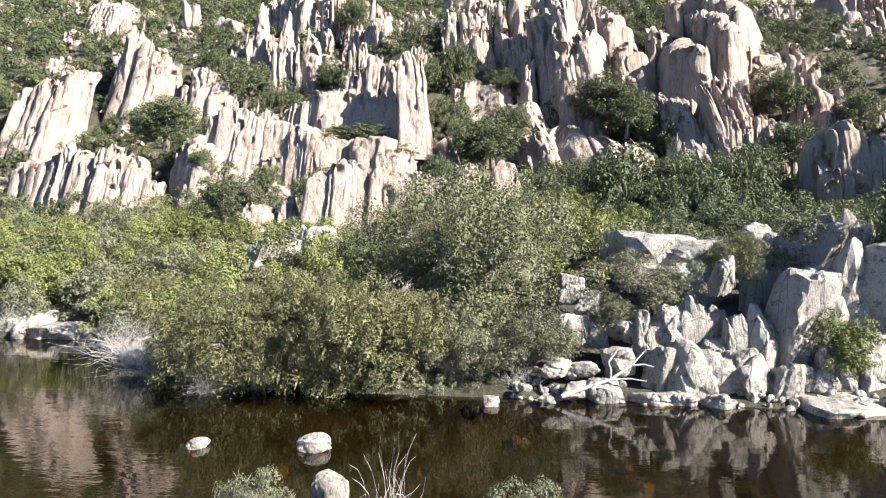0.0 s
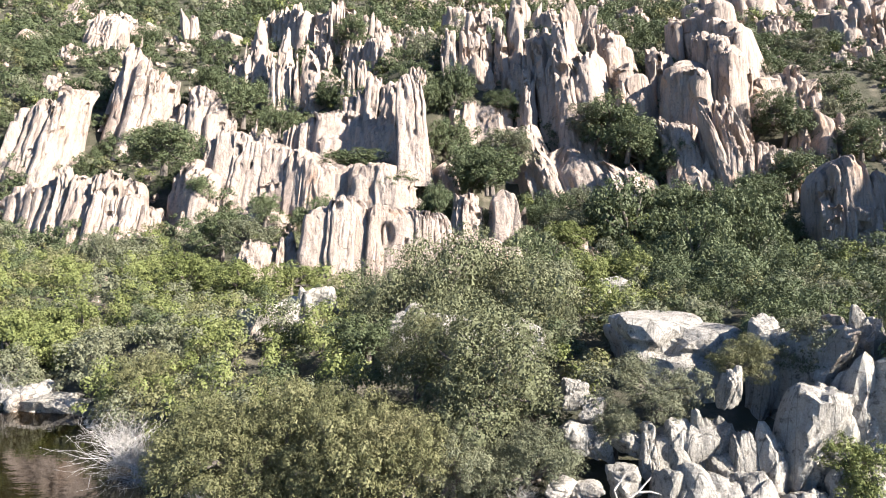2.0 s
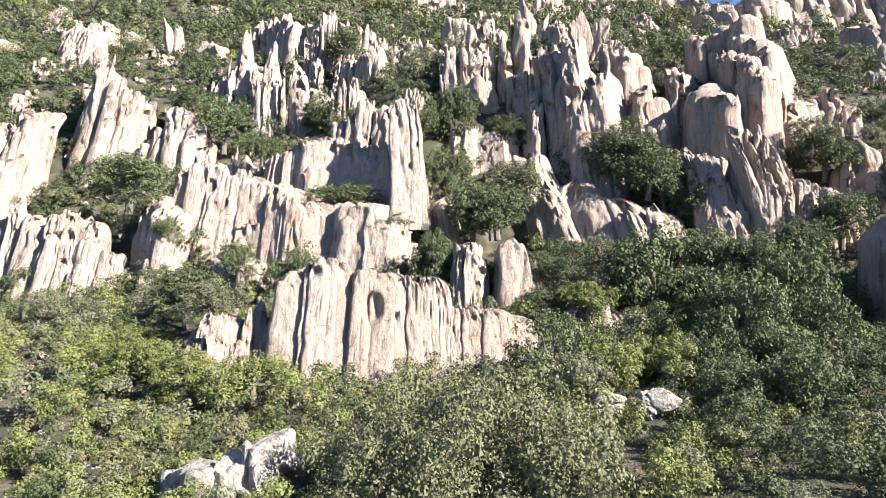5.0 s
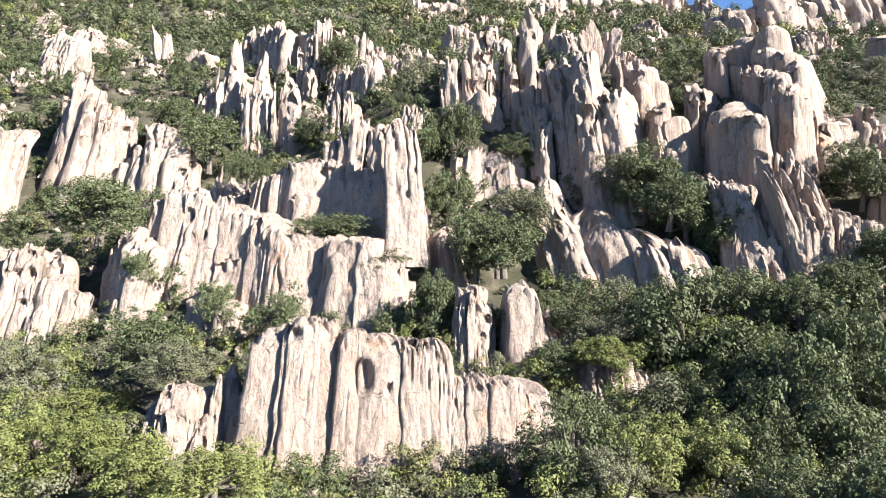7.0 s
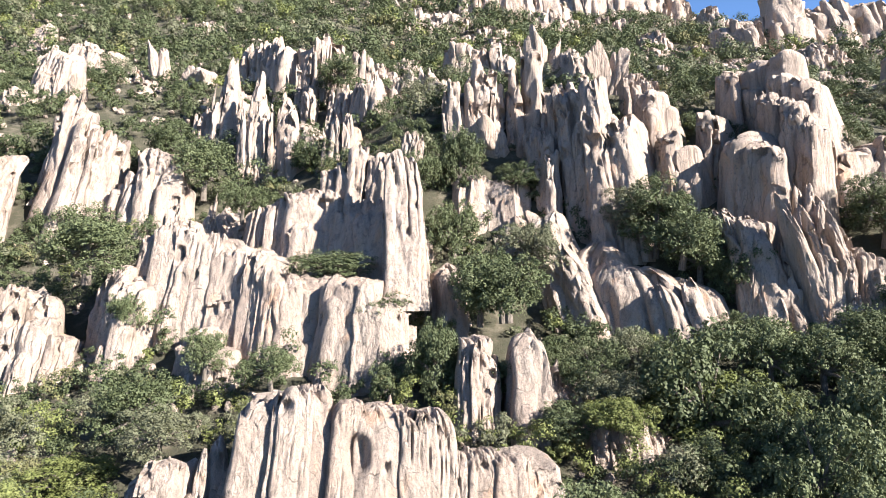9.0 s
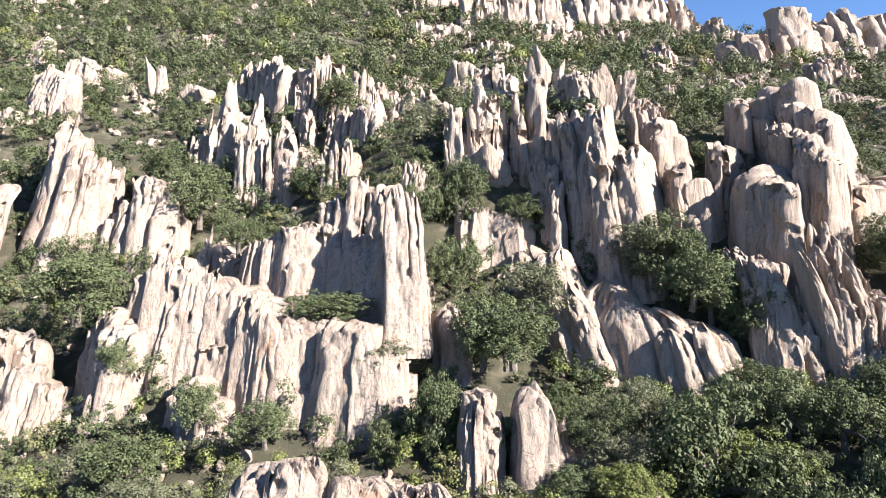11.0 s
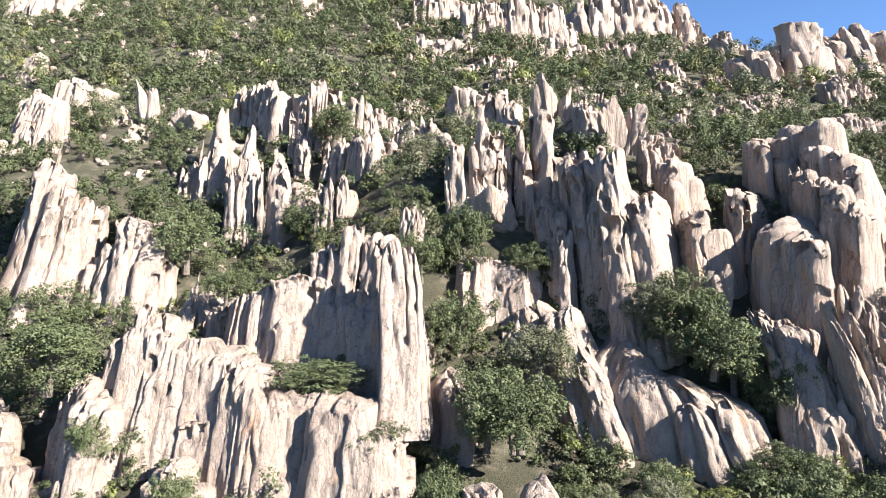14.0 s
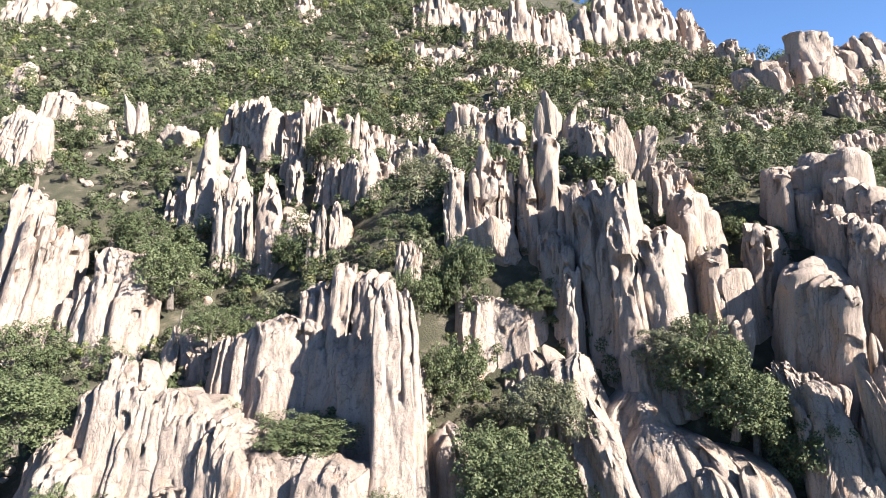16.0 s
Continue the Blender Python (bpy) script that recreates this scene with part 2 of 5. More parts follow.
# ---- rock ----
def lattice_noise(p, seed):
    """Smooth value noise for an array of points, about -1 to 1."""
    i = np.floor(p)
    f = p - i
    f = f * f * (3 - 2 * f)
    total = 0
    for dx in (0, 1):
        for dy in (0, 1):
            for dz in (0, 1):
                h = np.sin((i[..., 0] + dx) * 127.1 + (i[..., 1] + dy) * 311.7 + (i[..., 2] + dz) * 74.7 + seed * 19.19) * 43758.5453
                h = h - np.floor(h)
                w = np.abs(1 - dx - f[..., 0]) * np.abs(1 - dy - f[..., 1]) * np.abs(1 - dz - f[..., 2])
                total = total + h * w
    return total * 2 - 1


# hollows in the crags: x, y, z, half width, height over width, depth
NICHES = [(-6.5, 77, 11.6, 0.9, 1.5, 1.1), (-13.4, 77, 15.0, 1.6, 0.45, 1.1), (8.6, 146, 52.2, 3.2, 0.5, 2.0), (-4.3, 117.5, 29.8, 0.45, 1.1, 0.7), (-9.6, 118.5, 24.0, 1.0, 1.5, 1.2), (-14.5, 107.5, 19.2, 0.8, 0.8, 0.7), (-18.1, 126, 34.5, 1.3, 0.6, 1.0), (24.2, 128, 43.7, 2.2, 0.6, 1.4), (19.4, 132, 49.4, 1.4, 1.4, 1.2), (-55.4, 112, 18.8, 1.6, 0.6, 1.0), (-58.0, 109, 21.6, 1.8, 0.6, 1.2)]


def cells(x, y, seed):
    """Jittered cells in a plane: a random value for the cell that each point lies in, and how near it is to the cell's border."""
    ix, iy = np.floor(x), np.floor(y)
    best, second = np.full(x.shape, 9.0), np.full(x.shape, 9.0)
    value = np.zeros(x.shape)
    for dx in (-1, 0, 1):
        for dy in (-1, 0, 1):
            cx, cy = ix + dx, iy + dy
            h = np.sin(cx * 127.1 + cy * 311.7 + seed * 7.31) * 43758.5453
            h1 = h - np.floor(h)
            h = np.sin(cx * 269.5 + cy * 183.3 + seed * 3.17) * 28001.8384
            h2 = h - np.floor(h)
            d = np.hypot(cx + 0.15 + 0.7 * h1 - x, cy + 0.15 + 0.7 * h2 - y)
            closer = d < best
            second = np.where(closer, best, np.minimum(second, d))
            value = np.where(closer, (h1 * 7.7 + h2 * 3.3) % 1.0, value)
            best = np.where(closer, d, best)
    return value * 2 - 1, second - best


def slab_mesh(name, r, at, w, thick, low, high, material, scale, style="p", lean=0.0, rake=0.08, turn=0.0, relief=1.0, fine=1.0):
    """One weathered granite pillar standing at the point at, from low to high: rounded in plan, ribbed along its joints, pitted, closing to a worn top."""
    h = high - low
    taper, (sh0, sh1) = STYLES[style][:2]
    taper, shoulder = taper * r.uniform(0.4, 1.5), r.uniform(sh0, sh1)
    gap_x = max(0.10, 0.09 * scale) / fine
    front = int(np.clip(w / gap_x, 7, 30))
    rows = int(np.clip(h / (1.9 * gap_x), 8, 52))
    u = np.linspace(-1, 1, front)
    u = 0.7 * u + 0.3 * np.sin(u * math.pi / 2)
    square = r.uniform(2.4, 4.2) if relief > 0.6 or style == "d" else r.uniform(5, 8)
    back_u = np.array([0.97, 0.6, 0.0, -0.6, -0.97])
    ring_u = np.concatenate([u, back_u])
    bow = (1 - np.abs(ring_u) ** square) ** (1 / square)
    ring_d = np.where(np.arange(front + 5) < front, 1 - bow, 1 + bow)
    face = np.concatenate([np.clip(1.25 - np.abs(u) ** 4, 0, 1), np.zeros(5)])
    upper = rows // 3 + 2
    s = np.concatenate([np.linspace(0, shoulder, rows - upper, endpoint=False), shoulder + (1 - shoulder) * np.sin(np.linspace(0, math.pi / 2, upper))])
    t = np.clip((s - shoulder) / (1 - shoulder), 0, 1)
    cap = (1 - t ** (r.uniform(2.0, 5.0) if style in "pf" else r.uniform(1.5, 2.6))) ** (1 / r.uniform(1.4, 2.3))
    half = 0.5 * w * (1 - taper * s + 0.10 * (1 - s) ** 3) * cap
    mid = 0.5 * thick * (1 - 0.4 * s)
    X = ring_u[None, :] * half[:, None] + (r.uniform(-0.3, 0.3) * w * t ** 2)[:, None]
    D = mid[:, None] + (ring_d[None, :] - 1) * (mid * cap ** 0.8)[:, None]
    Z = np.tile((low + h * s)[:, None], (1, front + 5))
    wx, wz = at[0] + X + 0.4 * D, Z + at[1] * 0.3
    wob = 0.32 * scale * lattice_noise(np.stack([wx / scale * 0.35, wz / scale * 0.28, D * 0], -1), 2)
    mask = np.clip(0.55 + 0.8 * lattice_noise(np.stack([wx / scale * 0.5, wz / scale * 0.22, D * 0], -1), 8), 0.1, 1.2)
    push = np.zeros_like(X)
    broken = 0.12 if relief > 0.8 else 0.03
    for wide, tall, step, cut, width, seed in ((0.72, 9.0, 0.06, 0.30, 0.10, 1), (0.33, 4.5, 0.035, 0.12, 0.15, 2), (0.55, 1.5, broken, 0.7 * broken, 0.13, 3)):
        value, gap = cells((wx + wob) / (wide * scale), (wz + 0.4 * wx) / (tall * scale), seed)
        deep = cut * np.exp(-(gap / width) ** 2) * (0.6 + 0.9 * s[:, None] ** 4) + 0.3 * cut * (1 - np.clip(gap, 0, 1)) ** 2
        push = push + scale * (relief * step * value + max(relief, 0.85) * deep * mask)
        Z = Z - ((0.06 * h if seed < 3 else 0.0) * np.clip(value, 0, 1) + 0.3 * scale * deep) * s[:, None] ** 4
    p = np.stack([wx, wz, D], -1) / scale
    push = push + scale * (0.16 * lattice_noise(p * np.array([0.8, 0.35, 1]), 5) + 0.09 * lattice_noise(p * np.array([2.2, 1.3, 1]), 6) + 0.045 * lattice_noise(p * np.array([5.0, 3.5, 1]), 7))
    for _ in range(r.choice((0, 0, 1, 1, 2))):
        line = Z - low - h * r.uniform(0.15, 0.95) - r.uniform(-0.9, 0.9) * X - 0.5 * wob
        push = push + 0.09 * scale * np.exp(-(line / (0.10 * scale)) ** 2) + 0.05 * scale * r.uniform(-1, 1) * np.clip(line / (0.2 * scale), -1, 1)
    for nx, ny, nz, nr, el, deep in NICHES:
        if abs(at[1] - ny) < 5:
            q = ((at[0] + X - nx) / nr) ** 2 + ((Z - nz) / (nr * el)) ** 2
            push = push + deep * np.exp(-q ** 3)
    for _ in range(r.choice((1, 1, 2, 3, 4) if relief > 0.8 else (0, 1, 1, 2))):
        pu, pz, pr, el = r.uniform(-0.8, 0.8), 1 - 0.5 * r.random() ** 1.5, r.uniform(0.14, 0.36) * scale, r.uniform(0.6, 1.7)
        q = ((X - pu * 0.5 * w) / pr) ** 2 + ((Z - low - pz * h) / (pr * el)) ** 2
        push = push + 1.7 * pr * np.exp(-q ** 3) - 0.25 * pr * np.exp(-(q - 1.6) ** 2) * (Z - low > pz * h)
    D = D + push * face[None, :] * np.clip(cap + 0.25, 0, 1)[:, None]
    X = X + wob * 0.3 * s[:, None] + 0.10 * scale * lattice_noise(np.stack([wz / scale * 0.9, ring_u + 0 * wz, 0 * wz + at[0]], -1), 9) * cap[:, None]
    a = radians(turn)
    X, D = X * math.cos(a) - D * math.sin(a), X * math.sin(a) + D * math.cos(a)
    X = X + lean * (Z - low)
    D = D + rake * (Z - low - 0.75 * h)
    n, m = X.shape
    idx = np.arange(n * m).reshape(n, m)
    nxt = np.roll(idx, -1, 1)
    faces = np.stack([idx[:-1], nxt[:-1], nxt[1:], idx[1:]], -1).reshape(-1, 4).tolist()
    me = mesh_from(name, np.stack([X.ravel(), D.ravel(), Z.ravel() - low], 1).tolist(), faces, material, True)
    me.set_sharp_from_angle(angle=radians(55))
    return me


def boulder_mesh(name, seed, material, faces=12, sub=3, square=0.5):
    """A jointed granite block about one metre across, standing on z = 0: a rounded polyhedron with cracks and chips."""
    r = np.random.default_rng(seed)
    bm = bmesh.new()
    bmesh.ops.create_icosphere(bm, subdivisions=sub, radius=1.0)
    d = np.array([v.co[:] for v in bm.verts])
    d /= np.linalg.norm(d, axis=1)[:, None]
    n = r.normal(size=(faces, 3))
    n[:, 2] *= 0.8
    n[:6] = np.array([(1, 0, 0), (-1, 0, 0), (0, 1, 0), (0, -1, 0), (0, 0, 1), (0, 0, -1)]) + r.normal(size=(6, 3)) * 0.22 / square * 0.5
    n /= np.linalg.norm(n, axis=1)[:, None]
    dist = np.concatenate([r.uniform(0.40, 0.52, 6), r.uniform(0.46, 0.60, faces - 6)])
    k = r.uniform(16, 30)
    rad = ((np.clip(d @ n.T, 0, None) / dist) ** k).sum(1) ** (-1 / k)
    p = d * rad[:, None]
    for _ in range(3):
        c = r.normal(size=3)
        c /= np.linalg.norm(c)
        off = p @ c - r.uniform(-0.25, 0.25) + 0.05 * lattice_noise(p * 4, seed + 5)
        p = p * (1 - r.uniform(0.05, 0.16) * np.exp(-(off / 0.045) ** 2))[:, None]
    p = p * (1 + 0.09 * lattice_noise(p * 2.6, seed) + 0.05 * lattice_noise(p * 6, seed + 1) + 0.03 * lattice_noise(p * 13, seed + 2))[:, None]
    p[:, 2] += 0.45
    for v, c in zip(bm.verts, p):
        v.co = c
    me = bpy.data.meshes.new(name)
    bm.to_mesh(me)
    bm.free()
    me.materials.append(material)
    return me


BLOCKS = [boulder_mesh("boulder", 70 + s, ROCK, faces=13, sub=4) for s in range(10)]
BANK_BLOCKS = [boulder_mesh("boulder", 120 + s, BANK, faces=13, sub=4) for s in range(10)]
ROUND = boulder_mesh("boulder", 171, BANK, faces=40, sub=4)
RUBBLE = [boulder_mesh("stone", 140 + s, BANK, faces=11, sub=2) for s in range(6)]
TAKEN = {}
FEET = []  # places at the foot of crags where bushes grow


def occupy(x, y, r):
    for i in range(int((x - r) // 1), int((x + r) // 1) + 1):
        for j in range(int((y - r) // 1), int((y + r) // 1) + 1):
            TAKEN[(i, j)] = True


CRAG = np.random.default_rng(5)
# taper, where the top begins to close, height spread, usual width
STYLES = {
    "p": (0.14, (0.74, 0.96), 0.15, 1.0),
    "s": (0.35, (0.35, 0.80), 0.36, 0.85),
    "w": (0.50, (0.30, 0.60), 0.16, 1.3),
    "d": (0.25, (0.45, 0.75), 0.13, 1.0),
    "f": (0.10, (0.78, 0.97), 0.30, 1.1),
}


def outcrop(style, width, line, label, turn=0.0, lean=0.0, spread=1.0, relief=0.9, rake=0.46, ends=0.75):
    """A crag of tightly jointed upright slabs (p), spires (s), tapering slabs (w), thick rounded columns (d), far slabs (f) or rounded blocks (b) along a line of x, y, top and foot heights."""
    r = CRAG
    pts = np.array(line, float)
    run = np.concatenate([[0], np.cumsum(np.hypot(np.diff(pts[:, 0]), np.diff(pts[:, 1])))])
    base = empty("rock_outcrop", (float(pts[:, 0].mean()), float(pts[:, 1].mean()), float(pts[:, 3].min())), label, "rock", "granite crags")
    org = base.location
    if style == "b":
        s = 0.1 * width
        while s < run[-1] + 0.1 * width:
            w = width * r.uniform(0.6, 1.4)
            x, y, zt, zb = [float(np.interp(s, run, pts[:, c])) for c in range(4)]
            h = (zt - zb) * r.uniform(0.85, 1.05)
            drop = max(0.0, zb - ground_z(x, y - 0.4 * w))
            zb, h = zb - drop, h + drop
            m = pose(x - org.x, y - org.y, zb - 0.14 * h - org.z, r.uniform(-8, 8), r.uniform(-8, 8), r.uniform(0, 360))
            child("boulder", (BANK_BLOCKS if label.startswith("whitish") else BLOCKS)[r.integers(0, 9)], base, m @ Matrix.Diagonal((w * 1.25, w * 1.25, h * 1.18, 1)))
            s += w * r.uniform(0.7, 0.9)
            occupy(x, y, w * 0.6)
        return base
    down, usual = STYLES[style][2:]
    relief = 1.5 if style == "f" else relief
    material = BANK if label.startswith("whitish") else ROCK
    phase = r.uniform(0, 9)
    wall = relief < 0.6 and style == "p"
    usual, loose = (1.7, 0.25) if wall else (usual, 1.0)
    for back in (0, 1):
        s = 0.0
        while s < run[-1] + 0.05 * width:
            w = width * usual * float(np.clip(np.exp(r.normal(0.0, 0.42)), 0.5, 2.1)) * (1.6 if back else 1)
            c = s + 0.5 * w
            x, y, zt, zb = [float(np.interp(c, run, pts[:, k])) for k in range(4)]
            x0, y0, x1, y1 = [float(np.interp(c + d, run, pts[:, k])) for d in (-0.6 * width, 0.6 * width) for k in (0, 1)]
            along = max(-42.0, min(42.0, math.degrees(math.atan2(y1 - y0, abs(x1 - x0) + 0.01))))
            swell = 0.5 + 0.5 * math.sin(c / width * 1.1 + phase) * math.sin(c / width * 0.43 + 2 * phase)
            h = (zt - zb) * (1.04 - spread * down * (0.7 * r.random() ** 1.5 + 0.6 * swell))
            h *= ends + (1 - ends) * min(1.0, max(0.0, min(c, run[-1] - c)) / width)
            thick = max(1.8 * w, 0.22 * h)
            fan = 2.5 * (0.5 - c / max(run[-1], 1))
            y += back * (0.35 * width if wall else 0.6 * width + 0.10 * h) + loose * r.uniform(-0.08, 0.10) * w
            jobs = [(0.0, h * (0.97 if back else 1.0), w, thick)]
            for chance, rise0, rise1, ahead in ((0.8, 0.45, 0.85, 0.06), (0.6, 0.12, 0.45, 0.12)):
                if not back and r.random() < chance * (1.0 if relief > 0.8 else 0.3):
                    jobs.append((-0.35 * w - ahead * h, h * r.uniform(rise0, rise1), w * r.uniform(0.4, 0.95), w))
            if not back and style in "pd" and r.random() < 0.35:
                jobs.append((0.35 * w + 0.06 * h, h * r.uniform(1.0, 1.07), w * r.uniform(0.3, 0.5), w))
            if not back and style != "f":
                FEET.append((x + r.uniform(-0.5, 0.5) * w, y - 0.75 * rake * h - r.uniform(0.2, 1.0) * w, w))
            for fwd, hh, ww, tt in jobs:
                foot = min(zb, ground_z(x, y + fwd - 0.3 * ww - 0.7 * rake * hh)) - 0.5
                fine = max(0.55, min(1.25, 85 / max(y - 25, 1))) * (0.6 if back else 1.0)
                me = slab_mesh("slab", r, (x, y + fwd), ww * (1.36 if wall else 1.24), tt, foot, zb + hh, material, width, "s" if ww < 0.55 * w else style, math.tan(radians(lean + fan + loose * r.uniform(-3.5, 3.5))), rake + loose * r.uniform(-0.05, 0.05), (0.3 * along + turn if turn < -30 else 0.8 * along + 0.9 * turn) + loose * r.uniform(-6, 6), relief, fine)
                child("slab", me, base, Matrix.Translation((x - org.x, y + fwd - org.y, foot - org.z)))
            s += w * (r.uniform(0.9, 1.2) if style == "s" else r.uniform(0.86, 0.98))
            occupy(x, y + 0.3 * w, w * 0.5)
    return base


# crags: style, pillar width, (x, y, top, foot) along the crag
outcrop("p", 2.79, [(-75.1, 152.7, 59.8, 43.6), (-68.5, 148.4, 59.2, 39.0), (-67.4, 151.9, 56.8, 43.6)], "sunlit buff granite slabs with deep vertical joints", turn=22)
outcrop("p", 2.23, [(-65.9, 143.1, 51.1, 32.4), (-63.3, 147.4, 53.1, 31.0), (-60.2, 148.5, 51.4, 35.4)], "sunlit buff granite slabs with deep vertical joints", turn=22)
outcrop("p", 3.07, [(-68.4, 143.0, 45.4, 29.0), (-64.1, 144.5, 45.4, 30.5), (-61.6, 146.2, 43.6, 32.0)], "sunlit buff granite slabs with deep vertical joints", turn=22)
outcrop("p", 2.44, [(-59.2, 143.7, 40.2, 31.5), (-55.1, 144.2, 43.6, 31.4), (-52.7, 144.5, 47.6, 29.6), (-48.9, 143.2, 44.9, 28.9), (-46.7, 143.5, 41.9, 31.5)], "sunlit buff granite slabs with deep vertical joints", turn=22)
outcrop("p", 1.92, [(-43.3, 118.3, 29.6, 22.5), (-39.7, 117.1, 32.4, 19.0), (-36.9, 116.0, 35.1, 17.4), (-35.3, 116.3, 37.3, 16.7)], "sunlit buff granite slabs with deep vertical joints", turn=22)
outcrop("s", 2.25, [(-39.0, 133.9, 34.3, 28.8), (-38.3, 138.0, 38.6, 28.1), (-36.5, 136.8, 35.6, 29.1)], "sunlit buff granite slabs with deep vertical joints")
outcrop("p", 2.06, [(-41.3, 115.7, 28.4, 19.6), (-36.5, 114.2, 31.8, 17.9), (-32.9, 113.7, 30.6, 17.2), (-29.7, 113.1, 28.8, 16.5), (-25.8, 111.3, 27.6, 14.6), (-21.2, 107.4, 25.2, 13.7)], "pink fluted granite wall with deep vertical joints", turn=14, relief=0.5, spread=0.5, ends=1.0)
outcrop("p", 1.75, [(-19.7, 107.2, 24.1, 13.1), (-15.7, 107.8, 24.8, 11.9), (-11.6, 103.9, 23.9, 12.3), (-8.2, 103.6, 23.6, 13.1), (-6.2, 102.9, 20.7, 13.8), (-4.2, 105.2, 18.2, 14.1)], "pink fluted granite wall with deep vertical joints", turn=14, relief=0.5, spread=0.5, ends=1.0)
outcrop("p", 1.89, [(-31.1, 130.0, 34.0, 27.2), (-26.9, 127.6, 35.4, 25.5), (-23.7, 126.6, 37.0, 24.3), (-19.9, 125.9, 37.4, 23.1), (-16.3, 125.9, 37.4, 23.1)], "sunlit buff granite slabs with deep vertical joints", turn=14, relief=0.5, ends=1.0)
outcrop("p", 2.21, [(-19.5, 130.6, 41.9, 32.4), (-16.1, 128.4, 43.8, 31.2), (-13.1, 128.3, 46.0, 31.3), (-9.9, 125.6, 41.0, 28.8)], "sunlit buff granite slabs with deep vertical joints")
outcrop("p", 2.04, [(-16.1, 125.1, 36.0, 22.6), (-13.6, 122.8, 34.9, 21.8), (-10.8, 120.5, 33.8, 21.8), (-8.6, 118.3, 33.5, 21.8)], "sunlit buff granite slabs with deep vertical joints", turn=14, relief=0.5, ends=1.0)
outcrop("d", 3.06, [(0.7, 113.7, 28.6, 20.8), (1.2, 113.6, 28.1, 20.8)], "sunlit buff granite slabs with deep vertical joints", relief=0.5)
outcrop("p", 2.4, [(2.4, 129.7, 39.2, 31.0), (4.7, 130.3, 39.6, 30.2), (7.7, 130.5, 39.5, 30.9), (10.5, 128.1, 38.2, 31.3)], "sunlit buff granite slabs with deep vertical joints", turn=14, relief=0.5)
outcrop("p", 1.98, [(7.3, 125.2, 31.0, 26.1), (10.1, 124.9, 33.2, 25.4), (12.4, 123.7, 34.1, 25.0)], "sunlit buff granite slabs with deep vertical joints")
outcrop("d", 3.17, [(14.7, 123.0, 35.5, 25.2), (16.0, 119.2, 34.6, 24.8), (17.7, 118.0, 32.9, 23.8), (20.0, 116.8, 30.5, 22.9)], "sunlit buff granite slabs with deep vertical joints", turn=-4, lean=-12)
outcrop("d", 4.57, [(17.9, 114.8, 26.0, 17.3), (20.4, 113.7, 30.5, 17.8), (22.0, 113.2, 31.5, 18.0), (24.5, 113.3, 28.8, 16.7), (26.2, 111.6, 26.2, 16.8)], "sunlit buff granite slabs with deep vertical joints", turn=-4, lean=-12, relief=0.5)
outcrop("d", 2.81, [(26.3, 112.7, 26.5, 18.2), (28.0, 110.8, 26.7, 18.9), (29.0, 108.4, 25.4, 18.7)], "sunlit buff granite slabs with deep vertical joints", turn=-4, lean=-12, relief=0.5)
outcrop("d", 2.94, [(30.9, 108.4, 25.4, 19.8), (32.3, 107.8, 25.6, 20.0)], "sunlit buff granite slabs with deep vertical joints", turn=-4, lean=-12, relief=0.5)
outcrop("p", 1.84, [(38.7, 115.1, 33.3, 27.1), (40.4, 114.3, 34.7, 25.5), (41.4, 112.4, 33.1, 25.4)], "sunlit buff granite slabs with deep vertical joints", turn=-4, lean=-12)
outcrop("p", 1.72, [(42.0, 109.4, 31.9, 25.1), (43.2, 108.6, 29.8, 23.6)], "sunlit buff granite slabs with deep vertical joints", turn=-4, lean=-12)
outcrop("b", 1.71, [(38.3, 109.0, 25.2, 21.3), (40.5, 109.0, 24.7, 20.7), (42.1, 107.9, 23.9, 20.0)], "sunlit buff granite slabs with deep vertical joints")
outcrop("s", 1.67, [(-56.2, 173.8, 63.6, 51.7), (-53.9, 173.1, 62.3, 48.8), (-50.4, 169.9, 68.5, 43.2)], "tall granite spires on the upper slope", rake=0.3)
outcrop("s", 2.02, [(-51.0, 173.6, 73.7, 46.6), (-49.7, 174.5, 77.7, 47.7), (-46.6, 172.0, 73.3, 47.7)], "tall granite spires on the upper slope", rake=0.3)
outcrop("s", 1.66, [(-43.3, 165.4, 68.7, 42.2), (-40.3, 164.4, 70.1, 40.7), (-37.4, 161.7, 61.8, 40.8)], "tall granite spires on the upper slope", rake=0.3)
outcrop("s", 2.04, [(-36.2, 162.9, 66.1, 41.2), (-33.3, 161.9, 66.5, 40.8), (-30.4, 158.8, 61.9, 41.4)], "tall granite spires on the upper slope", rake=0.3)
outcrop("s", 2.14, [(-56.0, 205.1, 84.7, 75.6), (-49.1, 201.0, 85.8, 74.1), (-40.4, 189.3, 82.1, 73.2)], "tall granite spires on the upper slope", rake=0.3)
outcrop("p", 3.41, [(-35.3, 184.2, 74.1, 68.6), (-31.6, 184.2, 80.2, 67.4), (-28.2, 185.2, 81.7, 68.7), (-24.5, 185.5, 79.8, 68.8)], "tall granite spires on the upper slope", rake=0.3)
outcrop("s", 1.84, [(-33.0, 177.5, 69.2, 60.5), (-30.3, 175.6, 67.1, 59.1)], "tall granite spires on the upper slope", rake=0.3)
outcrop("s", 1.74, [(-26.4, 173.5, 66.2, 56.6), (-23.4, 172.3, 66.6, 55.4), (-20.3, 170.6, 67.4, 54.2), (-15.7, 165.1, 65.4, 52.7), (-12.9, 163.6, 65.6, 52.6)], "tall granite spires on the upper slope", rake=0.3)
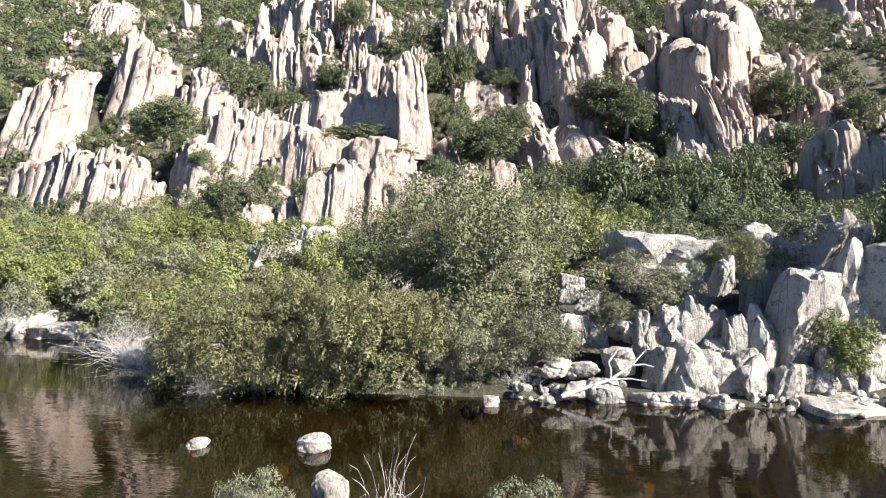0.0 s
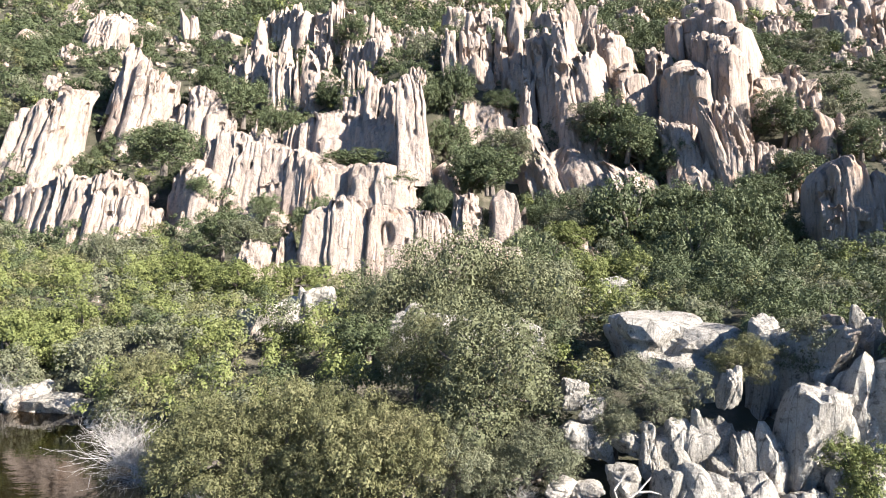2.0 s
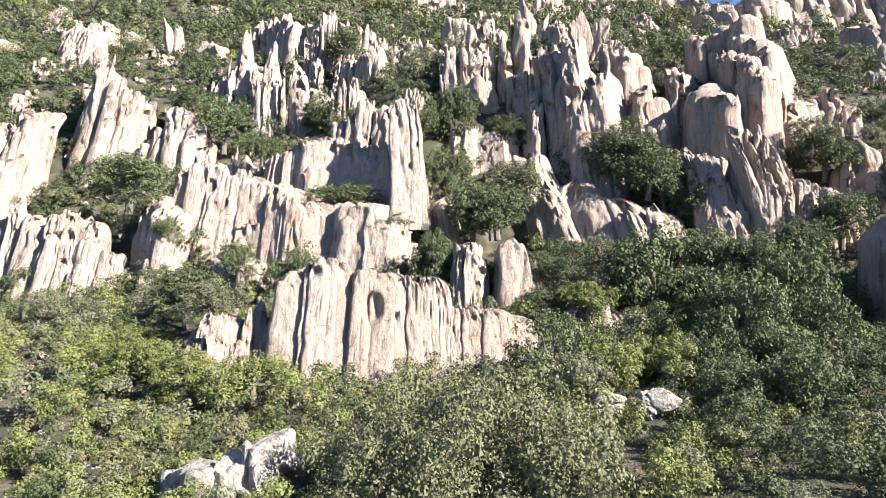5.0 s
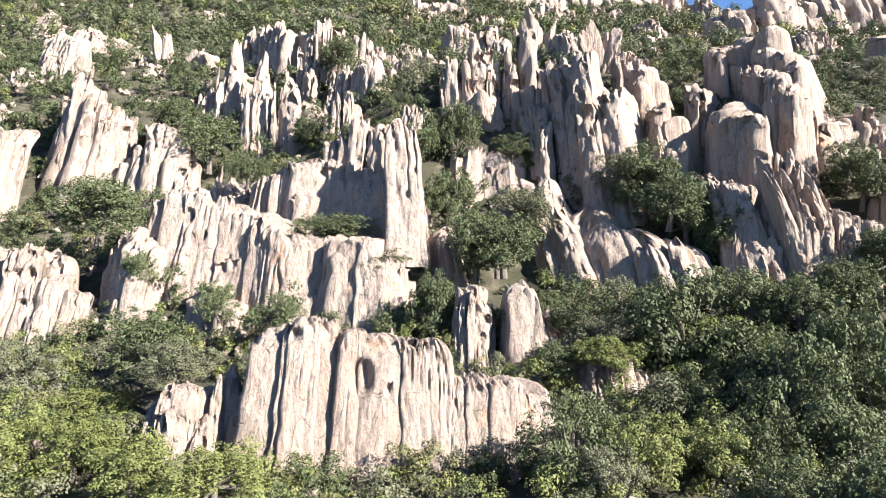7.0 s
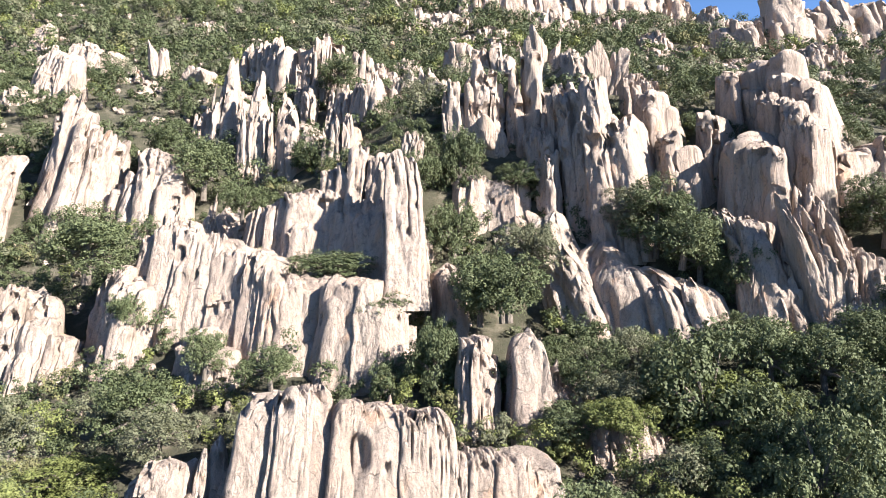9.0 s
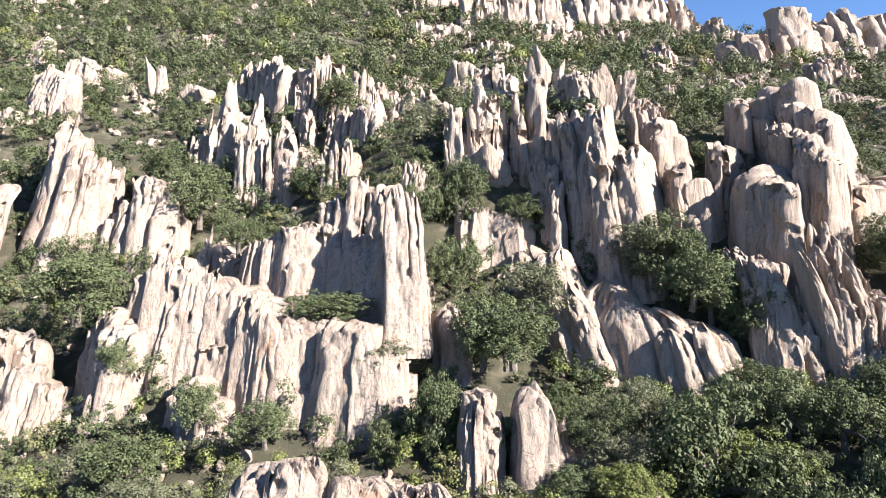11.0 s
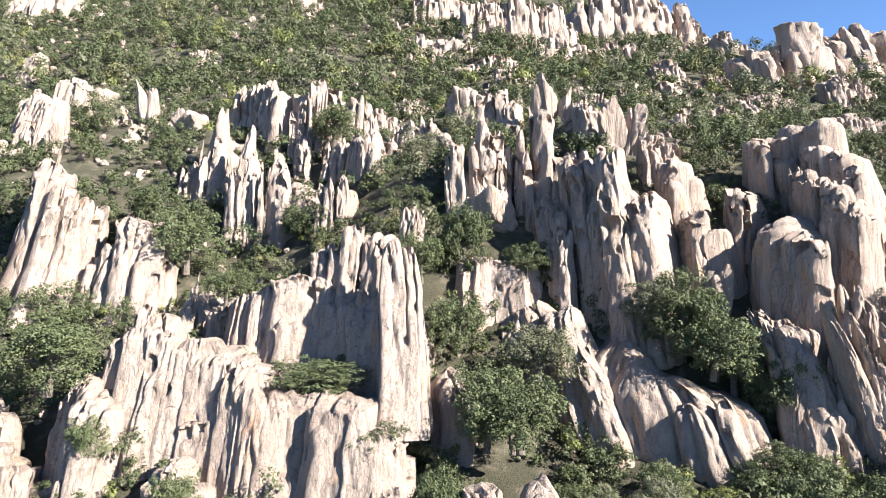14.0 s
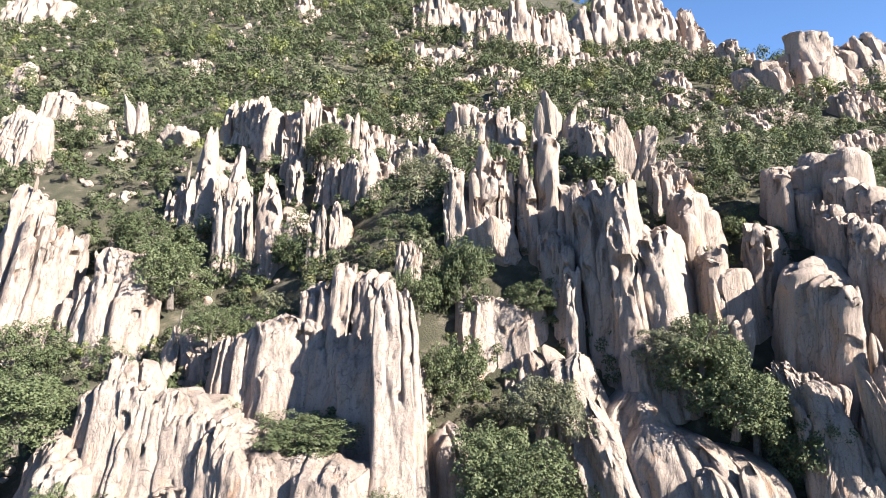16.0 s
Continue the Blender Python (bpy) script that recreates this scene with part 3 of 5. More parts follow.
outcrop("s", 1.43, [(-23.4, 154.1, 54.9, 46.3), (-20.8, 153.1, 55.3, 47.2), (-17.9, 153.0, 56.7, 48.2)], "tall granite spires on the upper slope", rake=0.3)
outcrop("s", 1.96, [(-22.7, 185.5, 79.2, 68.7), (-19.6, 185.6, 79.8, 68.1), (-17.2, 185.5, 78.0, 67.5)], "tall granite spires on the upper slope", rake=0.3)
outcrop("s", 2.03, [(-12.2, 178.9, 70.0, 62.9), (-8.5, 175.8, 69.4, 61.4), (-5.7, 176.8, 71.3, 61.5), (-2.1, 171.9, 67.0, 60.9), (0.1, 166.4, 65.0, 59.1)], "tall granite spires on the upper slope", rake=0.3)
outcrop("s", 1.26, [(-6.8, 133.3, 48.0, 44.9), (-4.9, 133.5, 48.4, 44.5), (-3.6, 135.1, 47.6, 45.2)], "tall granite spires on the upper slope", rake=0.3)
outcrop("p", 2.22, [(-0.3, 146.8, 58.7, 47.9), (1.5, 145.8, 58.6, 47.0), (3.3, 145.9, 62.1, 47.0), (5.0, 145.3, 56.7, 47.0)], "tall granite spires on the upper slope", rake=0.3)
outcrop("p", 2.32, [(4.6, 145.5, 60.3, 47.9), (6.9, 146.5, 63.6, 49.7), (9.2, 147.3, 62.3, 50.6), (10.5, 147.2, 60.5, 50.6)], "tall granite spires on the upper slope", rake=0.3)
outcrop("b", 2.76, [(5.3, 142.9, 49.5, 45.2), (8.3, 142.8, 50.4, 44.4), (10.5, 142.8, 50.4, 44.4)], "tall granite spires on the upper slope", rake=0.3)
outcrop("p", 2.83, [(11.3, 145.8, 59.4, 47.0), (13.6, 146.3, 63.9, 44.3), (16.2, 146.0, 64.8, 42.6), (18.0, 143.6, 61.7, 40.9)], "tall granite spires on the upper slope", rake=0.3)
outcrop("p", 1.74, [(14.4, 140.3, 51.1, 39.3), (15.4, 133.1, 47.5, 35.9), (16.3, 129.8, 45.9, 34.7)], "tall granite spires on the upper slope", rake=0.3)
outcrop("p", 2.4, [(18.9, 136.9, 57.3, 36.3), (20.3, 132.5, 56.8, 34.4), (22.4, 130.0, 56.8, 33.9), (24.2, 128.3, 56.2, 33.8), (25.9, 126.7, 53.1, 34.3), (27.5, 125.2, 47.3, 34.5)], "tall granite spires on the upper slope", rake=0.3)
outcrop("p", 2.22, [(-0.6, 191.4, 78.6, 70.9), (2.5, 187.7, 80.2, 69.0), (5.6, 186.0, 79.2, 68.7), (8.7, 185.6, 77.3, 69.9), (12.3, 184.6, 78.2, 69.7), (13.8, 181.8, 76.4, 69.2)], "tall granite spires on the upper slope", rake=0.3)
outcrop("b", 2.75, [(17.9, 176.7, 74.1, 69.4), (20.8, 176.4, 77.2, 69.4), (23.6, 176.1, 73.9, 69.3)], "tall granite spires on the upper slope", rake=0.3)
outcrop("p", 1.94, [(23.9, 174.5, 72.4, 64.5), (25.8, 169.9, 72.0, 63.8), (27.1, 161.1, 69.6, 62.5)], "tall granite spires on the upper slope", rake=0.3)
outcrop("b", 3.44, [(30.8, 158.0, 66.8, 61.5), (34.2, 156.1, 66.4, 61.2)], "tall granite spires on the upper slope", rake=0.3)
outcrop("p", 1.44, [(33.4, 147.3, 60.9, 57.7), (36.3, 147.9, 60.5, 56.9), (38.1, 147.9, 60.5, 56.9)], "tall granite spires on the upper slope", rake=0.3)
outcrop("p", 2.02, [(31.2, 136.3, 54.8, 41.1), (33.3, 136.7, 56.4, 41.1), (35.4, 136.8, 55.7, 42.7)], "big shaded granite buttress with rounded tops", turn=-72, rake=0.08)
outcrop("p", 2.16, [(35.3, 140.0, 53.5, 47.7), (37.0, 138.1, 53.7, 48.4)], "big shaded granite buttress with rounded tops", turn=-72, rake=0.08)
outcrop("p", 3.23, [(38.1, 129.3, 54.9, 37.0), (41.2, 128.8, 52.5, 39.2)], "big shaded granite buttress with rounded tops", turn=-72, rake=0.08)
outcrop("p", 2.75, [(45.9, 137.5, 59.4, 49.2), (49.8, 138.3, 61.9, 48.4)], "big shaded granite buttress with rounded tops", turn=-72, rake=0.08)
outcrop("p", 2.43, [(51.1, 137.6, 61.4, 47.5), (52.3, 135.4, 61.8, 46.7), (52.8, 132.2, 58.9, 46.6), (53.2, 129.7, 55.5, 46.6), (52.7, 126.5, 53.0, 46.5)], "big shaded granite buttress with rounded tops", turn=-72, rake=0.08)
outcrop("p", 1.39, [(49.2, 130.7, 53.0, 45.1), (48.4, 124.1, 50.7, 43.7), (48.9, 120.3, 49.1, 44.4), (50.3, 119.0, 48.3, 43.8)], "big shaded granite buttress with rounded tops", turn=-72, rake=0.08)
outcrop("p", 3.29, [(40.3, 124.0, 45.5, 36.1), (41.0, 120.6, 45.8, 35.8), (42.8, 119.1, 45.1, 35.9), (44.7, 119.0, 43.8, 37.9)], "big shaded granite buttress with rounded tops", turn=-72, rake=0.08)
outcrop("b", 1.74, [(33.8, 124.2, 38.1, 34.6), (35.2, 123.4, 37.5, 34.1), (36.9, 122.6, 36.2, 33.5)], "big shaded granite buttress with rounded tops", rake=0.18)
outcrop("p", 2.22, [(33.3, 130.3, 48.9, 39.9), (34.1, 126.7, 47.3, 37.2)], "big shaded granite buttress with rounded tops", turn=-72, rake=0.08)
outcrop("f", 4.95, [(116.7, 265, 119.3, 100.3), (121.5, 265, 124.1, 102.1), (127.2, 265, 124.6, 98.3), (132.8, 265, 124.0, 98.3), (138.5, 265, 121.1, 98.3), (146.0, 265, 121.0, 102.0), (157.4, 265, 122.9, 102.0), (176.2, 265, 124.7, 101.9)], "distant granite cliff below the skyline")
outcrop("f", 4.06, [(98.3, 258, 106.0, 97.7), (103.9, 258, 111.5, 98.6), (110.3, 258, 114.2, 100.4)], "distant granite cliff below the skyline")
outcrop("f", 3.53, [(107.6, 300, 133.3, 121.2), (112.0, 300, 133.7, 121.2), (117.4, 300, 128.9, 120.0)], "distant granite cliff below the skyline")
outcrop("f", 5.64, [(61.7, 372, 181.1, 138.6), (72.9, 372, 181.0, 138.5), (87.0, 372, 182.3, 141.3), (101.1, 372, 182.2, 141.2), (115.1, 372, 177.9, 142.6), (126.3, 372, 172.2, 142.5), (134.7, 372, 165.0, 142.4)], "distant granite cliff below the skyline")
outcrop("f", 3.73, [(53.3, 315, 131.8, 117.8), (62.6, 315, 129.4, 117.7), (72.0, 315, 132.9, 117.7), (81.3, 315, 131.6, 119.9)], "distant granite cliff below the skyline")
outcrop("f", 3.94, [(7.1, 330, 156.6, 134.4), (19.4, 330, 159.0, 136.8), (31.7, 330, 161.4, 134.2), (44.0, 330, 158.9, 124.3), (53.9, 330, 156.3, 124.2)], "distant granite cliff below the skyline")
outcrop("f", 3.43, [(36.4, 310, 134.9, 118.8), (44.4, 310, 133.7, 117.6), (52.4, 310, 132.5, 116.4)], "distant granite cliff below the skyline")
outcrop("f", 3.53, [(-17.5, 300, 129.6, 116.3), (-11.3, 300, 131.8, 113.0), (-4.7, 300, 131.8, 111.8), (1.9, 300, 128.4, 114.0), (7.4, 300, 131.7, 118.4)], "distant granite cliff below the skyline")
outcrop("f", 2.79, [(1.8, 275, 111.3, 100.3), (7.7, 275, 112.3, 100.3), (15.7, 275, 114.3, 105.3), (25.7, 275, 113.2, 105.2)], "distant granite cliff below the skyline")
outcrop("f", 4.21, [(-16.3, 350, 169.8, 152.6), (-5.7, 350, 172.4, 152.5), (4.9, 350, 172.4, 153.8)], "distant granite cliff below the skyline")
outcrop("f", 2.73, [(72.8, 270, 111.5, 101.7), (77.6, 270, 112.4, 97.8), (83.4, 270, 108.5, 97.8)], "distant granite cliff below the skyline")
outcrop("f", 1.88, [(104.2, 225, 81.7, 77.1), (108.9, 225, 84.1, 76.3), (113.5, 225, 82.5, 76.2)], "distant granite cliff below the skyline")
outcrop("b", 2.22, [(73.6, 215, 76.9, 72.5), (78.1, 215, 79.1, 72.4), (81.7, 215, 77.6, 72.4)], "distant granite cliff below the skyline")
outcrop("f", 5.04, [(-224.0, 370, 182.1, 156.6), (-212.6, 370, 184.9, 155.1), (-201.3, 370, 184.8, 156.4), (-197.0, 370, 173.4, 146.5), (-189.9, 370, 170.5, 146.4), (-182.8, 370, 176.2, 156.3)], "distant pale granite cliff above the wooded slope")
outcrop("f", 4.16, [(-178.8, 390, 170.5, 161.5), (-168.3, 390, 170.5, 158.4), (-156.3, 390, 172.5, 159.9), (-142.8, 390, 173.3, 167.3)], "distant pale granite cliff above the wooded slope")
outcrop("f", 3.92, [(-80.8, 370, 172.7, 160.0), (-73.7, 370, 178.3, 157.1), (-65.3, 370, 172.6, 157.1), (-59.6, 370, 168.3, 158.4)], "distant pale granite cliff above the wooded slope")
outcrop("f", 2.91, [(-162.5, 285, 115.0, 107.7), (-159.4, 285, 122.0, 108.7), (-156.9, 285, 117.1, 108.7)], "small granite tor rising out of scrub")
outcrop("p", 1.47, [(-105.7, 197.4, 80.4, 69.7), (-101.7, 196.4, 81.8, 69.5), (-94.1, 189.7, 76.7, 67.8), (-104.8, 212.3, 81.6, 76.4)], "small granite tor rising out of scrub")
outcrop("b", 2.97, [(-92.7, 215.7, 77.0, 73.3), (-89.0, 215.8, 77.7, 72.8), (-84.7, 216.3, 81.3, 75.6)], "small granite tor rising out of scrub")
outcrop("b", 4.24, [(-69.6, 207.3, 77.5, 71.1), (-65.3, 207.3, 77.5, 71.8)], "small granite tor rising out of scrub")
outcrop("b", 3.27, [(-90.9, 187.1, 69.9, 65.5), (-89.8, 191.1, 66.7, 64.8)], "small granite tor rising out of scrub")
outcrop("f", 2.12, [(-68.9, 180.3, 60.4, 55.6), (-67.5, 179.8, 61.1, 55.6)], "small granite tor rising out of scrub")
outcrop("p", 1.09, [(-17.6, 77.0, 6.4, 4.6), (-16.0, 77.0, 10.3, 4.1), (-14.0, 77.0, 15.1, 4.6), (-12.2, 77.0, 16.2, 4.6), (-10.4, 77.0, 16.6, 4.6)], "pink fluted granite wall standing among bushes", turn=14, relief=0.5, spread=0.5, ends=1.0)
outcrop("p", 1.17, [(-8.4, 77.0, 16.6, 4.6), (-6.6, 77.0, 14.6, 4.1), (-4.2, 77.0, 14.8, 3.3), (-2.1, 77.0, 14.8, 2.8), (-0.4, 77.0, 14.6, 2.8)], "pink fluted granite wall standing among bushes", turn=14, relief=0.5, spread=0.5, ends=1.0)
outcrop("p", 1.03, [(1.0, 77.0, 12.2, 2.8), (2.4, 77.0, 11.3, 3.3), (4.5, 77.0, 12.7, 3.7), (6.1, 77.0, 10.8, 4.5), (7.7, 77.0, 9.8, 5.8)], "pink fluted granite wall standing among bushes", turn=14, relief=0.5, spread=0.5, ends=1.0)
outcrop("p", 1.3, [(-24.6, 76.5, 9.6, 5.0), (-23.0, 76, 11.6, 4.5), (-20.9, 76, 11.2, 4.5), (-19.4, 76, 9.4, 4.5)], "pink fluted granite wall standing among bushes")
outcrop("s", 1.05, [(-19.5, 78, 13.5, 8.5), (-18.1, 78, 14.2, 7.5), (-16.7, 78, 12.7, 7.0)], "pink fluted granite wall standing among bushes")
outcrop("p", 1.58, [(14.0, 88, 11.6, 7.7), (16.3, 88, 11.1, 7.1), (18.5, 88, 12.5, 6.6), (20.8, 88, 11.1, 6.0)], "pink fluted granite wall standing among bushes")
outcrop("p", 1.54, [(1.2, 94, 16.2, 13.1), (3.0, 94, 18.7, 12.5), (4.9, 94, 18.7, 12.5)], "pink fluted granite wall standing among bushes")
outcrop("d", 3.15, [(6.6, 93, 20.5, 12.6), (8.7, 93, 20.5, 12.3), (10.9, 93, 17.5, 12.0), (13.0, 93, 15.1, 11.4)], "pink fluted granite wall standing among bushes", relief=0.5)
outcrop("p", 1.97, [(-46.6, 114.4, 25.5, 17.6), (-44.0, 113.0, 27.4, 16.2), (-39.3, 107.2, 23.1, 13.6), (-38.0, 108.4, 21.6, 13.5)], "pink fluted granite wall standing among bushes")
outcrop("s", 1.27, [(-41.2, 105.1, 16.3, 9.6), (-39.5, 104.8, 16.7, 9.6)], "pink fluted granite wall standing among bushes")
outcrop("p", 1.75, [(-31.8, 106.5, 18.0, 13.7), (-29.3, 103.6, 18.9, 12.6), (-27.1, 102.2, 16.9, 12.8)], "pink fluted granite wall standing among bushes")
outcrop("p", 1.34, [(-26.2, 100.5, 14.3, 10.3), (-23.0, 101.0, 15.6, 9.5)], "pink fluted granite wall standing among bushes")
outcrop("p", 2.89, [(-87.7, 136.4, 41.7, 24.8), (-81.1, 133.0, 42.0, 24.6), (-75.9, 131.7, 42.8, 25.5), (-74.8, 139.4, 49.2, 28.5)], "bright sunlit granite cliff with pitted pillars", turn=22)
outcrop("p", 2.5, [(-69.9, 115.3, 24.0, 10.8), (-63.9, 111.6, 24.5, 9.1), (-57.3, 107.9, 23.7, 8.3), (-52.3, 106.6, 23.6, 8.4), (-48.9, 105.9, 21.4, 9.3)], "bright sunlit granite cliff with pitted pillars", turn=22)
outcrop("p", 2.07, [(-47.6, 105.8, 18.8, 10.2), (-45.0, 105.8, 18.3, 8.4)], "bright sunlit granite cliff with pitted pillars", turn=22)
outcrop("b", 3.38, [(-76.4, 119.4, 20.0, 14.6), (-72.0, 116.7, 20.3, 13.6)], "bright sunlit granite cliff with pitted pillars")
outcrop("s", 3.45, [(-142.9, 226.5, 87.3, 72.2), (-144.5, 235.0, 93.1, 74.5), (-134.4, 226.4, 81.6, 74.1)], "bright sunlit granite cliff with pitted pillars")
outcrop("p", 2.37, [(-70.1, 115.0, 21.4, 10.6), (-64.1, 111.4, 22.8, 9.5), (-77.7, 120.6, 21.2, 13.9)], "bright sunlit granite cliff with pitted pillars", turn=22)
outcrop("b", 2.3, [(-1.9, 38.5, 6.3, 4.8), (0.2, 38.5, 6.2, 4.8), (2.2, 38.5, 6.0, 4.7), (5.3, 38.5, 5.6, 4.2)], "whitish lichen-stained granite blocks on the river bank")
outcrop("b", 2.26, [(-13.3, 47.5, 5.8, 2.7), (-11.4, 47.5, 6.3, 2.7), (-9.4, 47.5, 7.0, 4.1)], "whitish lichen-stained granite blocks on the river bank")
outcrop("p", 2.31, [(44.4, 78, 20.1, 10.5), (46.7, 78, 22.0, 9.8), (48.9, 78, 22.3, 9.2), (51.8, 78, 22.0, 8.5)], "dark pitted granite crag above shady oaks", turn=-24, rake=0.18)
outcrop("p", 2.31, [(78.9, 138, 51.6, 40.1), (82.9, 138, 54.0, 37.8), (87.5, 138, 52.8, 35.5), (92.2, 138, 55.1, 35.5)], "dark pitted granite crag above shady oaks", turn=-24, rake=0.18)
outcrop("w", 1.6, [(45.2, 107, 36.9, 28.4), (47.8, 107, 35.1, 26.6), (50.5, 107, 32.4, 24.4), (52.7, 107, 29.3, 22.6)], "dark pitted granite crag above shady oaks", turn=-4, lean=-12, rake=0.18)
outcrop("p", 1.4, [(45.2, 105, 29.0, 21.1), (48.6, 105, 27.2, 20.2), (53.9, 105, 26.8, 20.2), (58.7, 105, 24.6, 21.1)], "dark pitted granite crag above shady oaks", turn=-4, rake=0.18)
outcrop("f", 2.22, [(78.7, 165, 62.9, 58.1), (84.2, 165, 62.3, 57.8), (91.2, 165, 61.6, 58.1)], "dark pitted granite crag above shady oaks", rake=0.18)
outcrop("b", 1.85, [(14.5, 31, 6.5, 5.4), (16.3, 31, 6.6, 5.4), (18.4, 31, 6.8, 5.4), (20.5, 31, 7.1, 5.4)], "whitish lichen-stained granite blocks on the river bank", turn=-30)
outcrop("b", 2.13, [(13.6, 26.3, 5.3, 2.0), (14.7, 26.3, 5.6, 2.0), (16.1, 26.3, 5.6, 1.8), (17.9, 26.3, 5.4, 1.8)], "whitish lichen-stained granite blocks on the river bank", turn=12)
outcrop("b", 1.09, [(14.8, 24.6, 2.3, 0.1), (15.7, 24.6, 2.5, 0.1), (16.7, 24.6, 2.3, -0.1)], "whitish lichen-stained granite blocks on the river bank", turn=12)
outcrop("b", 0.82, [(8.6, 26.8, 3.2, 1.0), (9.3, 26.8, 3.6, 1.0), (10.3, 26.8, 3.4, 1.0), (11.5, 26.8, 2.9, 0.6)], "whitish lichen-stained granite blocks on the river bank", turn=12)
outcrop("b", 0.86, [(7.9, 25.2, 2.0, -0.3), (8.5, 25.2, 2.2, -0.4), (9.2, 25.2, 2.0, -0.4)], "whitish lichen-stained granite blocks on the river bank", turn=12)
outcrop("b", 0.83, [(11.3, 25.6, 3.0, 0.8), (12.4, 25.6, 2.9, -0.1)], "whitish lichen-stained granite blocks on the river bank", turn=12)
outcrop("b", 0.96, [(11.4, 24.4, 1.9, -0.3), (12.5, 24.4, 1.5, -0.5), (13.5, 24.4, 1.2, -0.5)], "whitish lichen-stained granite blocks on the river bank", turn=12)
outcrop("f", 1.78, [(94.0, 200, 74.8, 68.8), (100.0, 200, 75.8, 69.3), (105.9, 200, 74.0, 68.1), (114.8, 200, 73.2, 67.8)], "distant granite cliff below the skyline")
outcrop("f", 1.62, [(80.7, 190, 69.6, 66.3), (86.0, 190, 71.0, 66.2), (91.4, 190, 70.3, 65.6)], "distant granite cliff below the skyline")
outcrop("p", 2.83, [(50.8, 123.0, 46.6, 40.0), (54.8, 124.4, 47.8, 39.4), (57.2, 124.1, 43.5, 38.5)], "big shaded granite buttress with rounded tops", turn=-72, rake=0.08)
outcrop("s", 2.43, [(47.5, 114.0, 38.1, 30.6), (47.4, 109.8, 37.6, 26.2), (48.7, 108.4, 35.3, 25.5), (50.6, 108.0, 31.8, 24.8), (53.4, 108.7, 30.4, 24.1)], "big shaded granite buttress with rounded tops", rake=0.18)
outcrop("p", 1.63, [(38.3, 115.1, 32.9, 27.6), (39.6, 113.0, 33.5, 25.4), (40.6, 111.2, 32.7, 24.7)], "big shaded granite buttress with rounded tops", rake=0.08)
outcrop("w", 1.97, [(42.6, 108.8, 30.8, 24.8), (44.2, 109.1, 29.7, 23.4), (45.1, 108.3, 26.9, 22.7)], "big shaded granite buttress with rounded tops", rake=0.18)
outcrop("p", 2.48, [(61.9, 124, 44.5, 38.3), (66.0, 124, 45.5, 37.2), (70.2, 124, 42.4, 35.7)], "dark pitted granite crag above shady oaks", rake=0.18)
outcrop("s", 2.24, [(60.4, 112, 33.4, 26.4), (64.1, 112, 34.8, 25.4), (68.8, 112, 33.4, 26.4), (72.5, 112, 34.8, 26.4)], "dark pitted granite crag above shady oaks", rake=0.18)
outcrop("p", 3.44, [(95.2, 158, 68.1, 58.8), (100.5, 158, 70.7, 58.1), (107.1, 158, 72.0, 58.1)], "dark pitted granite crag above shady oaks", rake=0.18)
outcrop("f", 1.96, [(50.7, 190, 71.9, 67.3), (54.6, 190, 73.2, 66.7), (58.5, 190, 71.9, 67.3)], "distant granite cliff below the skyline")
outcrop("f", 2.36, [(114.3, 235, 93.4, 87.5), (121.0, 235, 95.1, 87.5), (127.7, 235, 93.4, 86.6)], "distant granite cliff below the skyline")
outcrop("f", 2.25, [(86.2, 225, 86.1, 81.3), (92.6, 225, 87.6, 80.4), (98.9, 225, 86.0, 80.4)], "distant granite cliff below the skyline")
outcrop("f", 2.36, [(52.1, 235, 92.0, 85.2), (57.2, 235, 93.7, 85.2), (62.2, 235, 92.0, 85.2)], "distant granite cliff below the skyline")
outcrop("f", 2.42, [(16.5, 255, 103.0, 97.3), (22.1, 255, 104.4, 96.9), (27.6, 255, 102.9, 97.3)], "distant granite cliff below the skyline")
outcrop("f", 2.36, [(-119.4, 235, 94.5, 89.4), (-114.3, 235, 96.2, 89.0), (-109.1, 235, 94.1, 89.4)], "small granite tor rising out of scrub")
outcrop("f", 2.59, [(-100.3, 290, 120.0, 115.2), (-93.8, 290, 121.3, 114.7), (-87.3, 290, 119.5, 115.1)], "small granite tor rising out of scrub")
outcrop("b", 2.73, [(-82.7, 215, 85.2, 81.3), (-78.9, 215, 86.2, 81.3)], "small granite tor rising out of scrub")
outcrop("f", 1.7, [(-101.4, 190, 73.2, 68.6), (-97.4, 190, 74.5, 67.9), (-93.4, 190, 72.9, 67.9)], "small granite tor rising out of scrub")
outcrop("p", 1.76, [(-54.0, 106.6, 19.4, 9.7), (-50.6, 105.7, 18.8, 7.9), (-46.9, 105.1, 16.8, 6.0), (-43.9, 104.6, 14.2, 6.8)], "bright sunlit granite cliff with pitted pillars", turn=18)
outcrop("p", 1.48, [(-41.8, 105.0, 16.8, 10.8), (-39.4, 105.1, 17.5, 10.1), (-37.9, 105.4, 15.4, 10.7)], "pink fluted granite wall standing among bushes", turn=18)
outcrop("s", 1.59, [(-32.2, 105.5, 17.4, 11.3), (-28.9, 103.0, 19.1, 10.5), (-26.8, 102.7, 17.1, 10.0), (-24.6, 103.1, 15.1, 10.5)], "pink fluted granite wall standing among bushes")
outcrop("p", 1.63, [(37.3, 111.5, 31.7, 24.2), (39.3, 110.5, 33.7, 23.2), (40.9, 110.0, 31.9, 23.3)], "sunlit buff granite slabs with deep vertical joints")
outcrop("d", 2.45, [(42.2, 109.2, 30.8, 22.3), (44.4, 108.7, 29.0, 21.2)], "sunlit buff granite slabs with deep vertical joints")

